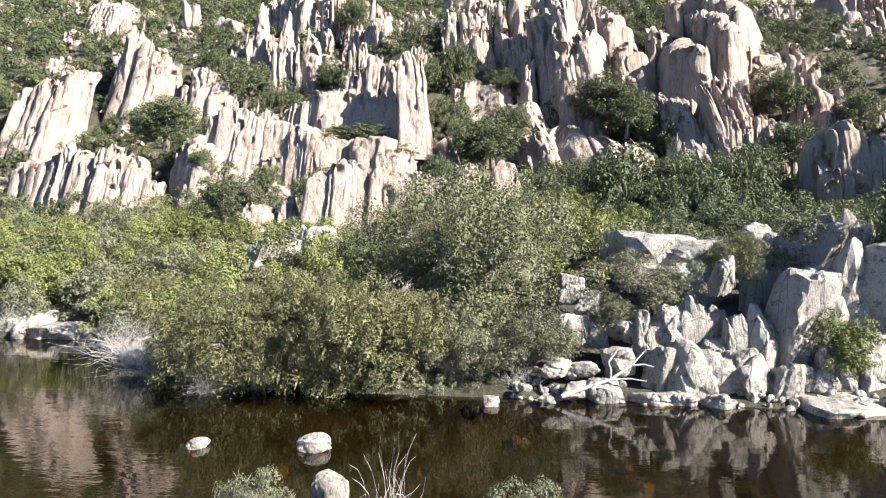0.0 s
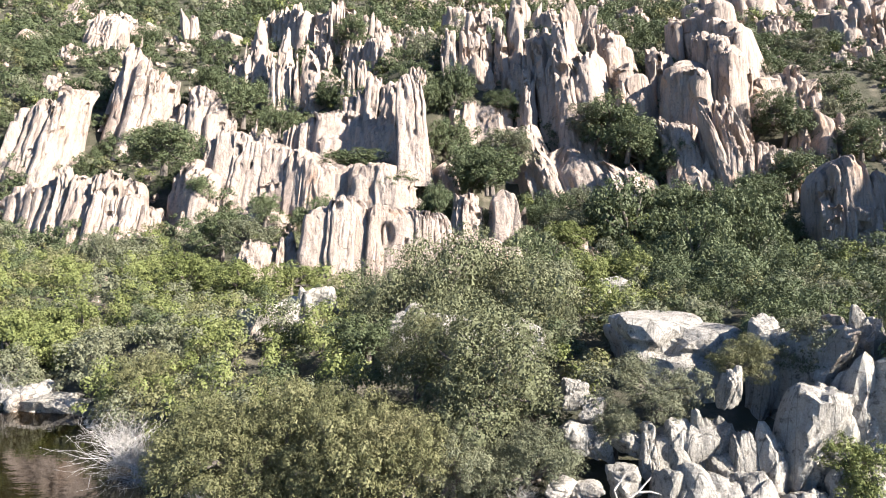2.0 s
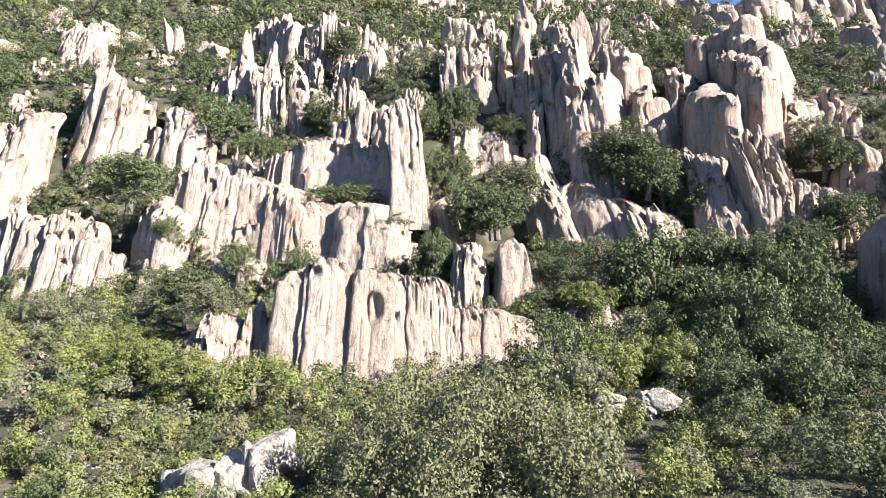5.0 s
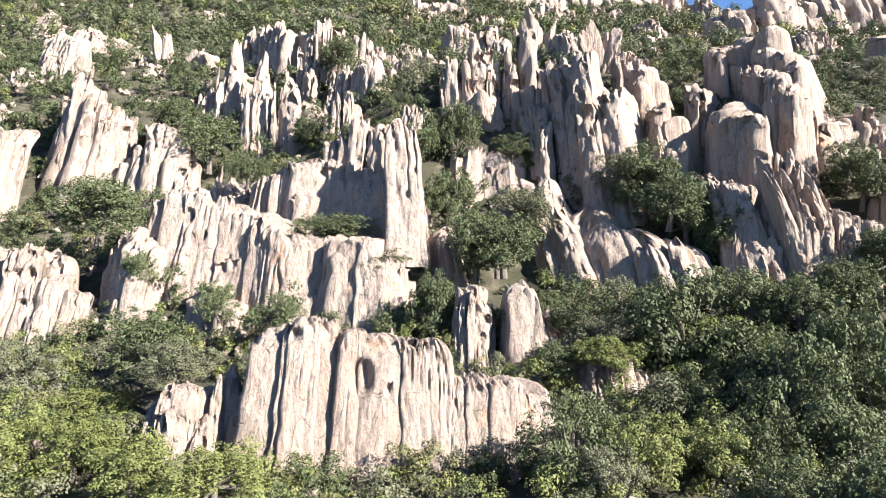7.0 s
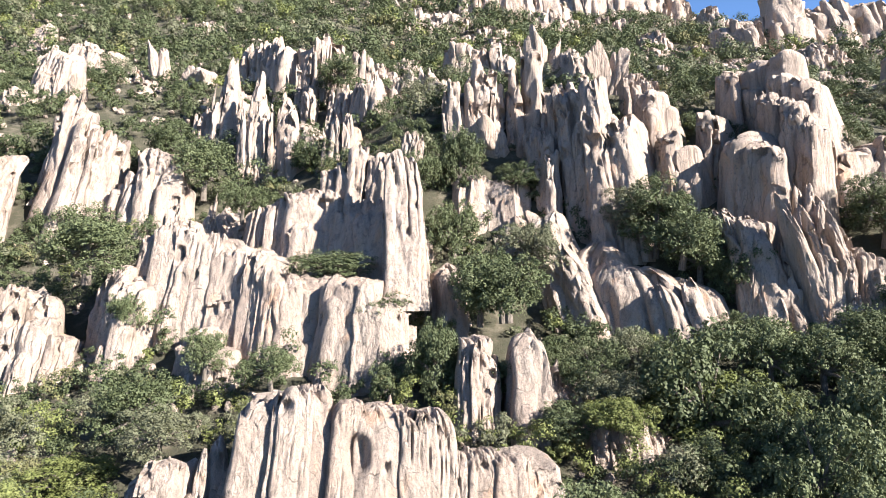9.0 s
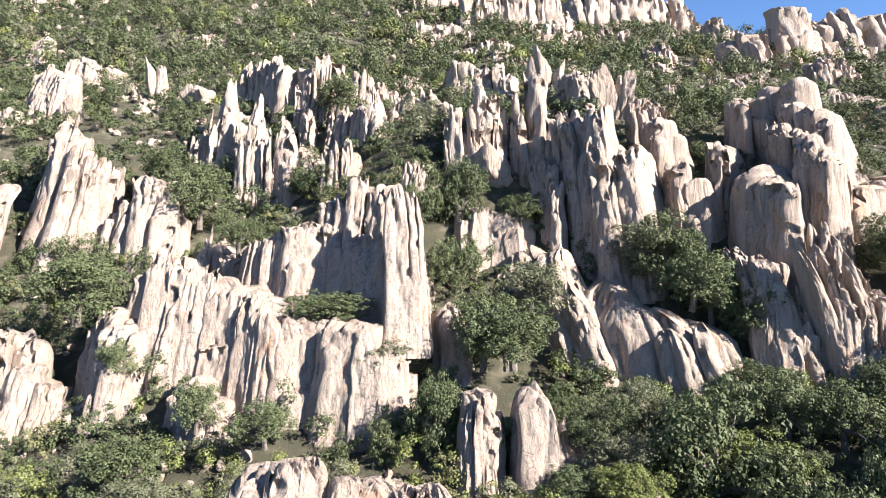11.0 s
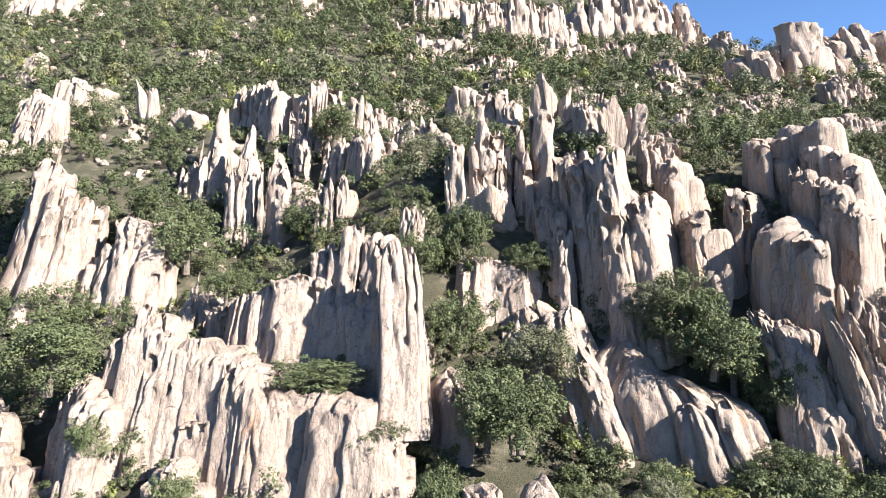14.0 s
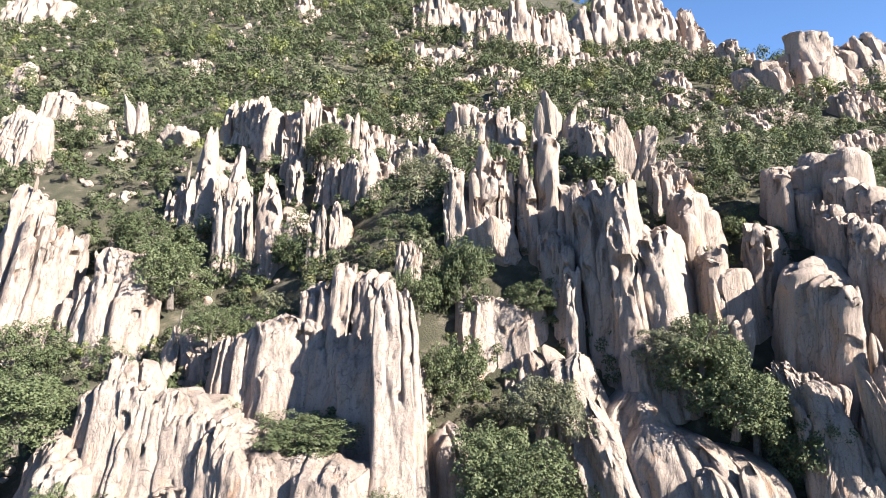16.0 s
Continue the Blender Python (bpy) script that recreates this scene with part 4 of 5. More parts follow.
# small crags that come up through the scrub
STRAY = random.Random(64)
for x0, x1, y0, y1, count, words in ((-105, -48, 150, 225, 22, "small granite tor rising out of scrub"), (-18, 60, 168, 250, 30, "pale granite terrace breaking through the scrub"), (55, 120, 150, 260, 26, "pale granite terrace breaking through the scrub"), (-62, -28, 104, 150, 9, "sunlit buff granite slabs with deep vertical joints"), (44, 75, 96, 125, 8, "dark pitted granite crag above shady oaks")):
    for _ in range(count):
        x, y = STRAY.uniform(x0, x1), STRAY.uniform(y0, y1)
        if TAKEN.get((int(x // 1), int(y // 1))) or TAKEN.get((int(x // 1), int((y + 3) // 1))):
            continue
        long, size = STRAY.uniform(1.5, 4.5), STRAY.uniform(1.5, 2.8)
        z0, z1 = ground_z(x - long, y), ground_z(x + long, y)
        top = STRAY.uniform(2.0, 4.5) + 0.012 * y
        outcrop(STRAY.choice("ppsf"), size, [(x - long, y, z0 + 0.7 * top, z0), (x, y - 1, 0.5 * (z0 + z1) + top, 0.5 * (z0 + z1) - 1), (x + long, y, z1 + 0.6 * top, z1)], words, rake=0.3)

# the tall lone spire and the flakes that lean on it
spire = empty("rock_spire", (-4.8, 113.0, 22), "tall lone granite spire with a sunlit edge", "rock", "granite crags")
for name, dx, dy, w, thick, high, style in (("shaft", 0, 0, 5.4, 4.5, 42.2, "p"), ("flake", 2.3, -0.6, 1.5, 2.6, 34.0, "s"), ("flake", -2.6, 0.8, 1.6, 2.4, 36.5, "s")):
    child(name, slab_mesh(name, CRAG, (-4.8 + dx, 117.3 + dy), w, thick, 20, high, ROCK, 2.2, style, -0.07, 0.66, 4, 0.5, 1.2), spire, Matrix.Translation((dx + 0.3, dy + 4.3, -2)))
occupy(-4.8, 116, 3)


# ---- river bank rocks ----
STONE = random.Random(31)


def boulder(x, y, z, w, d, h, turn, label="whitish granite block with dark lichen on the river bank"):
    """One block with its foot sunk a little into the bank."""
    big = w > 1.0
    me = ROUND if y < 19 else STONE.choice(BANK_BLOCKS if w > 0.5 else RUBBLE)
    ob = new("boulder", me)
    ob.matrix_basis = pose(x, y + d * 0.3, z - 0.1 * h, STONE.uniform(-6, 6), STONE.uniform(-6, 6), turn % 40 - 20 + 90 * (turn % 4)) @ Matrix.Diagonal((w * 1.1, max(d, h * 0.7) * 1.1, h * 1.15, 1))
    occupy(x, y, w * 0.5)
    return tagged(ob, label, "rock", "river bank rocks")


boulder(4.33, 25.2, 0.69, 0.95, 0.95, 0.60, 0)
boulder(5.34, 25.4, 0.66, 0.95, 0.95, 0.56, 47)
boulder(4.90, 24.3, 0.06, 0.91, 0.91, 0.62, 94)
boulder(5.97, 24.2, -0.06, 1.20, 1.20, 0.83, 141)
boulder(6.91, 25.3, 0.70, 1.12, 1.12, 0.95, 188)
boulder(7.95, 23.8, -0.19, 1.06, 1.06, 0.61, 235)
boulder(8.76, 23.7, -0.17, 0.89, 0.89, 0.61, 282)
boulder(9.85, 23.4, -0.23, 1.04, 1.04, 0.60, 329)
boulder(9.65, 24.3, -0.09, 2.24, 1.79, 1.83, 16)
boulder(10.71, 25.7, 1.06, 1.01, 1.01, 1.05, 63)
boulder(8.15, 26.8, 2.12, 0.50, 0.50, 1.14, 110)
boulder(7.57, 26.8, 1.87, 1.05, 1.05, 0.82, 157)
boulder(7.94, 26.2, 1.15, 0.63, 0.63, 1.39, 204)
boulder(11.18, 24.9, 0.31, 0.85, 0.85, 1.49, 251)
boulder(11.44, 26.8, 3.91, 0.78, 0.78, 1.19, 298)
boulder(13.41, 22.9, -0.48, 2.93, 1.76, 0.86, 345)
boulder(14.97, 22.6, -0.40, 2.32, 1.39, 0.81, 32)
boulder(5.57, 28.6, 3.38, 1.07, 1.07, 1.22, 79)
boulder(6.26, 28.2, 2.59, 1.06, 1.06, 1.11, 126)
boulder(5.56, 27.6, 1.71, 1.27, 1.27, 1.13, 173)
boulder(6.46, 27.4, 1.65, 0.70, 0.70, 0.94, 220)
boulder(11.74, 35, 3.52, 7.35, 5.14, 3.22, 267)
boulder(-26.32, 42, -0.39, 2.51, 2.51, 1.65, 314)
boulder(-24.30, 41.6, -0.33, 2.84, 2.84, 1.28, 1)
boulder(-22.82, 41.5, -0.25, 1.56, 1.56, 1.06, 48)
boulder(-27.36, 42.5, -0.39, 1.45, 1.45, 1.60, 95)
boulder(-10.35, 47.5, 4.12, 4.01, 3.21, 2.26, 142)
boulder(-12.57, 47, 2.61, 3.24, 2.92, 3.24, 189)
boulder(-8.91, 48.5, 5.39, 2.24, 2.24, 1.87, 236)
boulder(-21.78, 56, 2.03, 1.97, 1.97, 1.09, 283)
boulder(-3.63, 18.3, -0.06, 0.94, 0.84, 0.47, 330)
boulder(-6.94, 18.6, -0.05, 0.67, 0.60, 0.29, 17)
boulder(1.73, 23.6, -0.02, 0.56, 0.56, 0.32, 64)
boulder(-1.85, 25.8, 0.11, 0.31, 0.31, 0.18, 111)
boulder(-0.52, 25.6, 0.09, 0.22, 0.22, 0.15, 158)
boulder(-4.07, 26.2, 0.12, 0.22, 0.22, 0.18, 205)
boulder(-1.99, 11.6, 1.05, 0.65, 0.65, 0.55, 252)
boulder(14.84, 58, 6.08, 2.04, 2.04, 1.45, 299)
boulder(12.54, 62, 4.68, 2.44, 2.44, 1.95, 346)
boulder(3.07, 24.6, 0.31, 0.46, 0.46, 0.25, 33)
boulder(3.93, 24.1, -0.04, 0.45, 0.45, 0.21, 80)

# ---- plants ----
def unit_ball():
    bm = bmesh.new()
    bmesh.ops.create_icosphere(bm, subdivisions=2, radius=1.0)
    tri = np.array([[v.co[:] for v in f.verts] for f in bm.faces])
    bm.free()
    return tri


BALL = unit_ball()


def leaf_cloud(rng, lobes, count, size, flat=2.6, long=1.0, core=0.72):
    """Leaf blades over a set of lobes (x, y, z, radius), with the dark inside of each lobe: loose triangles, as an array."""
    lobes = np.asarray(lobes, float)
    weight = lobes[:, 3] ** 1.7
    pick = rng.choice(len(lobes), count, p=weight / weight.sum())
    d = rng.normal(size=(count, 3))
    d /= np.linalg.norm(d, axis=1)[:, None]
    d[:, 2] = np.where(d[:, 2] < -0.35, -d[:, 2], d[:, 2])
    rad = lobes[pick, 3] * (0.72 + 0.38 * rng.random(count))
    c = lobes[pick, :3] + d * rad[:, None]
    nrm = d * flat + rng.normal(size=(count, 3)) * 0.7 + np.array([0, 0, 0.4])
    nrm /= np.linalg.norm(nrm, axis=1)[:, None]
    t = np.cross(nrm, rng.normal(size=(count, 3)))
    t /= np.linalg.norm(t, axis=1)[:, None]
    b = np.cross(nrm, t)
    s = size * rng.uniform(0.55, 1.35, count)[:, None]
    t, b = t * s * 0.6 * long, b * s * 0.5 / long
    leaves = np.stack([c - t, c + t * 0.7 + b, c + t * 0.7 - b + 0.1 * s * nrm], 1).reshape(-1, 3)
    if not core:
        return leaves
    big = lobes[lobes[:, 3] > 0.6 * lobes[:, 3].max()]
    ball = BALL[(BALL[:, :, 2].mean(1) > -0.2) & (BALL[:, :, 1].mean(1) < 0.5)][::1 if core > 0.7 else 3]
    ball = ball * (1 + 0.15 * lattice_noise(ball * 2.6 + rng.uniform(-9, 9, 3), 3))[..., None]
    inner = big[:, None, None, :3] + ball[None] * (big[:, 3] * core)[:, None, None, None]
    return np.concatenate([leaves, inner.reshape(-1, 3)])


def lobes_for(rng, n, spread, height, low=0.25):
    """Lobes of an uneven crown: spread across, height up."""
    rr = spread * 0.42 * np.sqrt(rng.random(n))
    a = rng.uniform(0, 6.283, n)
    z = height * (low + (0.86 - low) * rng.random(n) ** 0.7 * (1 - 0.5 * (rr / (spread * 0.45)) ** 2))
    return np.stack([rr * np.cos(a), rr * np.sin(a), z, rng.uniform(0.13, 0.24, n) * spread], 1)


def sprigs(rng, lobes, n):
    """Smaller tufts over the lobes, so that the crown reads as clumps with gaps."""
    i = rng.integers(0, len(lobes), n)
    d = rng.normal(size=(n, 3))
    d /= np.linalg.norm(d, axis=1)[:, None]
    d[:, 2] = np.abs(d[:, 2]) * np.where(rng.random(n) < 0.25, -0.6, 1)
    return np.concatenate([lobes[i, :3] + d * lobes[i, 3:] * 0.95, lobes[i, 3:] * rng.uniform(0.20, 0.44, (n, 1))], 1)


def limb(bm, a, b, ra, rb, sides=6):
    a, b = Vector(a), Vector(b)
    q = (b - a).to_track_quat("Z", "Y").to_matrix()
    ring = []
    for p, rr in ((a, ra), (b, rb)):
        ring.append([bm.verts.new(p + q @ Vector((rr * math.cos(6.2832 * i / sides), rr * math.sin(6.2832 * i / sides), 0))) for i in range(sides)])
    for i in range(sides):
        bm.faces.new((ring[0][i], ring[0][(i + 1) % sides], ring[1][(i + 1) % sides], ring[1][i]))
    bm.faces.new(ring[1])


def trunk_mesh(name, rng, lobes, height, material, girth=0.05):
    bm = bmesh.new()
    fork = Vector((rng.uniform(-0.04, 0.04), rng.uniform(-0.04, 0.04), height * 0.28))
    limb(bm, (0, 0, -0.12), fork, girth, girth * 0.75, 8)
    for x, y, z, rr in lobes:
        mid = fork.lerp(Vector((x, y, z)), 0.5) + Vector((rng.uniform(-0.05, 0.05), rng.uniform(-0.05, 0.05), 0.03))
        limb(bm, fork, mid, girth * 0.55, girth * 0.35)
        limb(bm, mid, (x, y, z), girth * 0.35, girth * 0.12)
    me = bpy.data.meshes.new(name)
    bm.to_mesh(me)
    bm.free()
    me.materials.append(material)
    return me


def tree_kind(seed, material, n, tufts, count, size, height=0.8, low=0.3, long=1.0):
    """Crown and trunk meshes of a tree one metre across."""
    rng = np.random.default_rng(seed)
    lobes = lobes_for(rng, n, 1.0, height, low)
    fine = np.concatenate([lobes * np.array([1, 1, 1, 0.55]), sprigs(rng, lobes, tufts)])
    crown = loose_mesh("crown", leaf_cloud(rng, fine, count, size, long=long, core=0.5), material, 3)
    return crown, trunk_mesh("trunk", rng, lobes, height, BARK)


KINDS = {
    "oak": [tree_kind(s, OAK, 20, 300, 9500, 0.024, 0.85, 0.0) for s in (1, 2, 3, 4)],
    "lentisk": [tree_kind(s, LENTISK, 18, 280, 10500, 0.023, 0.75, 0.0) for s in (11, 12, 13)],
    "grey": [tree_kind(s, GREY, 18, 280, 10500, 0.021, 0.78, 0.0) for s in (21, 22, 23)],
    "heath": [tree_kind(s, HEATH, 18, 420, 28000, 0.0135, 0.9, 0.0, 1.7) for s in (31, 32, 33)],
    "shore": [tree_kind(s, GREY, 18, 400, 24000, 0.0135, 0.8, 0.0, 1.4) for s in (51, 52)],
    "olive": [tree_kind(s, OLIVE, 24, 620, 30000, 0.0125, 0.85, 0.02, 1.2) for s in (41, 42, 43)],
}
WORDS = {
    "oak": ("tree", "dark green holm oak with a dense rounded crown"),
    "lentisk": ("bush", "yellow-green mastic bush among granite boulders"),
    "grey": ("bush", "grey-green broad-leaved shrub on the hillside"),
    "heath": ("bush", "brownish-green tree heath leaning over the river bank"),
    "shore": ("bush", "fine-leaved grey-green shrub at the water's edge"),
    "olive": ("tree", "soft grey-green wild olive with a hazy fine-leaved crown"),
}
GROVE = random.Random(9)


def tree(kind, x, y, width, height, foot=None):
    z = ground_z(x, y) if foot is None else foot
    crown, trunk = GROVE.choice(KINDS[kind])
    category, label = WORDS[kind]
    base = empty(category, (x, y, z - 0.1), label, category, "trees and bushes on the slope")
    m = pose(0, 0, 0, 0, 0, GROVE.uniform(0, 360)) @ Matrix.Diagonal((width, width, height / 0.8, 1))
    child("crown", crown, base, m)
    child("trunk", trunk, base, m)
    occupy(x, y, width * 0.3)


tree("oak", 25.6, 91, 12.7, 13.2, 6.2)
tree("oak", 23.9, 94, 6.8, 8.6, 10.1)
tree("oak", 29.1, 89, 6.3, 8.6, 6.3)
tree("oak", 29.6, 78, 8.1, 9.5, 5.6)
tree("oak", 36.1, 80, 8.9, 11.9, 5.5)
tree("oak", 29.9, 72, 8.1, 8.5, 2.7)
tree("oak", 24.2, 70, 6.1, 7.4, 3.5)
tree("oak", 35.9, 76, 6.9, 9.7, 3.4)
tree("oak", 9.4, 70, 7.2, 7.4, 4.3)
tree("lentisk", 13.7, 68, 6.3, 5.5, 5.0)
tree("lentisk", 19.7, 70, 7.0, 5.7, 4.7)
tree("oak", -1.0, 98, 6.2, 8.4, 11.3)
tree("oak", 7.2, 107, 8.3, 6.5, 19.5)
tree("oak", 2.2, 134, 7.6, 11.5, 35.8)
tree("oak", 1.6, 124, 7.4, 8.7, 26.8)
tree("oak", 14.9, 136, 7.8, 6.3, 36.1)
tree("oak", -15.6, 115, 11.1, 4.0, 23.6)
tree("oak", 30.0, 120, 9.2, 7.5, 27.4)
tree("oak", 34.8, 116, 9.6, 8.0, 23.2)
tree("oak", 39.1, 112, 8.4, 8.1, 20.1)
tree("oak", -48.6, 116, 12.8, 8.0, 24.0)
tree("grey", 16.7, 92, 6.6, 4.8, 11.3)
tree("oak", 49.1, 124, 7.8, 6.1, 34.6)
tree("oak", 5.1, 97, 5.8, 3.8, 12.1)
tree("oak", -26.7, 100, 5.3, 4.7, 13.7)
tree("oak", -39.0, 108, 5.1, 4.4, 18.0)
tree("grey", -24.9, 84, 7.4, 4.8, 9.6)
tree("lentisk", -27.7, 72, 7.2, 5.5, 4.8)
tree("lentisk", -20.7, 68, 7.4, 4.3, 5.0)
tree("lentisk", -15.0, 66, 6.4, 3.7, 5.4)
tree("heath", -7.5, 26.4, 3.8, 4.1, -0.0)
tree("heath", -4.6, 26.4, 3.8, 4.3, -0.1)
tree("shore", 0.4, 26.3, 3.8, 3.8, 0.0)
tree("olive", -0.5, 46, 10.2, 10.6, 0.9)
tree("olive", 4.7, 47.5, 10.1, 10.5, 0.8)
tree("olive", -3.2, 45, 6.9, 7.3, 1.8)
tree("olive", 6.6, 44, 5.6, 7.1, 1.1)
tree("heath", -8.9, 27.1, 5.3, 4.6, -0.1)
tree("heath", -6.1, 26.9, 5.0, 5.2, -0.3)
tree("heath", -3.3, 26.6, 5.0, 5.0, -0.2)
tree("heath", -1.2, 26.1, 4.6, 4.2, -0.1)
tree("heath", -10.7, 28.1, 4.1, 3.6, -0.3)
tree("shore", 3.3, 26.8, 4.3, 3.9, -0.1)
tree("shore", 1.5, 26.5, 3.4, 2.9, -0.0)
tree("olive", 1.3, 29, 6.8, 6.2, 2.0)
tree("oak", -4.1, 38, 4.8, 3.1, 3.4)
tree("heath", -1.2, 31, 4.2, 3.6, 3.3)
tree("shore", 8.9, 28.5, 3.7, 2.7, 3.2)
tree("shore", 7.1, 28, 2.4, 2.4, 1.8)
tree("lentisk", 15.0, 24.5, 2.7, 2.3, 1.2)
tree("lentisk", 27.2, 92, 13.4, 7.1, 8.8)
tree("grey", -46.7, 92, 6.3, 5.9, 7.2)
tree("lentisk", -28.4, 48, 6.1, 5.5, 0.1)
tree("grey", -22.4, 45, 6.1, 5.2, 0.1)
tree("heath", -17.2, 38, 4.9, 4.2, 0.1)
tree("lentisk", -32.6, 50, 6.4, 6.0, 0.1)
tree("lentisk", -29.8, 55, 6.6, 5.6, 1.0)
tree("grey", -18.2, 44, 5.6, 4.9, 1.1)
tree("grey", -27.8, 45, 4.6, 4.2, -0.1)
tree("lentisk", -15.9, 46, 5.5, 4.3, 1.7)
tree("oak", 35.6, 98, 7.8, 7.8, 12.6)
tree("oak", 40.3, 96, 8.2, 7.6, 12.2)
tree("oak", 46.6, 98, 8.4, 7.8, 12.6)
tree("oak", 29.6, 84, 6.9, 6.9, 7.0)
tree("oak", 33.1, 80, 7.9, 7.4, 6.0)
tree("oak", 40.7, 84, 7.4, 7.9, 8.0)
tree("lentisk", 18.2, 74, 6.7, 5.8, 4.1)
tree("oak", 22.2, 72, 6.4, 6.4, 3.1)
tree("lentisk", 25.7, 69, 6.4, 4.8, 3.5)
tree("oak", 30.7, 70, 7.0, 6.1, 3.1)
tree("grey", 11.3, 66, 4.9, 4.1, 5.4)
tree("oak", 22.8, 62, 5.9, 4.9, 4.8)
tree("oak", 25.8, 60, 6.1, 6.6, 4.1)
tree("grey", 26.1, 52, 6.0, 4.8, 3.9)
tree("grey", 27.9, 48, 5.5, 4.1, 4.3)
tree("grey", 16.1, 42, 3.5, 2.2, 5.0)
tree("oak", 8.0, 107, 10.6, 7.7, 19.7)
tree("oak", 31.9, 115, 10.0, 7.4, 25.9)
tree("oak", 29.7, 119, 8.6, 6.5, 31.4)
tree("grey", 26.4, 121, 8.1, 5.4, 31.7)
tree("oak", -7.1, 108, 8.5, 4.5, 18.2)
tree("oak", -44.4, 148, 12.7, 10.0, 38.1)
tree("oak", -53.7, 158, 11.9, 10.0, 44.4)
tree("oak", -32.9, 134, 7.1, 6.3, 32.7)
tree("oak", -61.3, 140, 10.9, 8.4, 26.9)
tree("oak", -24.2, 158, 11.9, 9.9, 42.4)
tree("oak", -9.0, 160, 10.1, 10.1, 48.3)
tree("oak", -3.6, 132, 7.7, 7.7, 36.0)
tree("oak", 3.5, 138, 9.0, 6.6, 39.5)
tree("oak", 11.7, 132, 6.9, 4.6, 36.8)
tree("grey", 15.6, 124, 6.3, 4.2, 27.7)
tree("oak", -24.4, 178, 10.5, 8.2, 64.0)
tree("grey", -5.2, 166, 9.5, 7.4, 57.0)
tree("oak", -0.3, 100, 6.9, 6.3, 11.2)
tree("oak", -5.3, 99, 5.6, 6.2, 10.2)
tree("oak", 4.6, 110, 9.3, 8.6, 19.0)
tree("grey", 11.1, 116, 9.2, 6.9, 25.3)
tree("oak", -18.2, 96, 6.0, 4.2, 13.2)
tree("oak", -29.7, 90, 8.2, 6.5, 9.0)
tree("lentisk", -32.3, 84, 8.9, 3.9, 5.8)
tree("oak", 59.7, 116, 8.7, 7.7, 28.8)
tree("oak", 74.6, 128, 8.5, 7.0, 36.4)
tree("oak", 68.1, 108, 8.1, 6.3, 25.0)
tree("oak", 54.0, 102, 8.5, 6.8, 18.3)
tree("oak", 56.2, 92, 8.4, 6.1, 15.4)
tree("oak", 46.1, 98, 7.3, 5.7, 15.6)
tree("grey", 82.7, 150, 8.8, 6.3, 53.9)
tree("oak", 75.4, 150, 9.5, 6.3, 48.9)
tree("oak", 81.0, 165, 8.3, 4.7, 58.6)
tree("oak", 57.2, 115, 6.8, 5.3, 32.2)
tree("oak", 16.0, 33, 3.1, 2.7, 4.9)
tree("grey", 16.0, 30, 3.0, 2.8, 4.7)
tree("heath", 12.7, 29, 2.5, 1.9, 4.3)
tree("oak", 20.4, 36, 3.2, 2.9, 5.0)
tree("oak", 15.6, 95, 6.5, 5.3, 12.9)
tree("grey", 20.8, 97, 6.6, 5.4, 14.3)
tree("oak", 11.7, 90, 6.0, 4.3, 9.0)
tree("lentisk", 16.6, 88, 6.3, 4.2, 10.1)

for kind, x, y, width, height in (("grey", 8.5, 100.5, 5.2, 3.6), ("oak", 13.0, 102.5, 5.6, 4.2), ("grey", 17.0, 103.5, 5.0, 3.4), ("oak", 22.5, 104.0, 6.2, 4.6), ("lentisk", 27.5, 103.0, 5.4, 3.6), ("oak", 31.5, 104.5, 6.0, 4.6), ("oak", 3.0, 103.0, 4.6, 3.6), ("grey", 11.5, 98.0, 4.8, 3.2), ("oak", 36.0, 105.5, 6.4, 4.8)):
    tree(kind, x, y, width, height)

# scrub that nobody could count: four kinds, each one sheet of leaves
def scrub(name, material, label, seed, likes):
    rng = np.random.default_rng(seed)
    parts = []
    for y0, y1, gap, wide, count, size in BANDS:
        n = int((y1 - y0) * 0.70 * (y0 + y1) / gap ** 2)
        ys = np.sqrt(rng.uniform(y0 ** 2, y1 ** 2, n))
        xs = rng.uniform(-1, 1, n) * (0.70 * ys + 4)
        zs = ground(xs, ys)
        for x, y, z, luck, big in zip(xs, ys, zs, rng.random(n), rng.uniform(0.5, 1.45, n)):
            if luck > likes(x, y) or y < shore(x) + 0.9 or TAKEN.get((int(x // 1), int(y // 1))):
                continue
            w = wide * big
            if TAKEN.get((int(x // 1), int((y + 0.5 * w) // 1))):
                w *= 0.6
            lobes = lobes_for(rng, 6 if y < 150 else 3, w, w * rng.uniform(0.85, 1.25), 0.1)
            if y > 150:
                lobes[:, 3] *= 1.4
            n = int(count * (0.35 + 0.65 * (w / wide) ** 2))
            if y < 150:
                lobes = np.concatenate([lobes, sprigs(rng, lobes, 16)])
            q = leaf_cloud(rng, lobes, n, size, core=0.5 if y < 100 else 0.6)
            parts.append(q + np.array([x, y, z - 0.15]))
    for x, y, w in FEET:
        if rng.random() > likes(x, y) * 0.9 or y < shore(x) + 2:
            continue
        w = min(w, 2.6) * rng.uniform(0.7, 1.5)
        lobes = lobes_for(rng, 6, w, w * rng.uniform(0.8, 1.3), 0.1)
        lobes = np.concatenate([lobes, sprigs(rng, lobes, 10)])
        parts.append(leaf_cloud(rng, lobes, int(110 * w), 0.07 + 0.0012 * y, core=0.66) + np.array([x, y, ground_z(x, y) - 0.1]))
    tagged(new(name, loose_mesh(name, np.concatenate(parts), material, 3)), label, "scrub", kind="stuff")


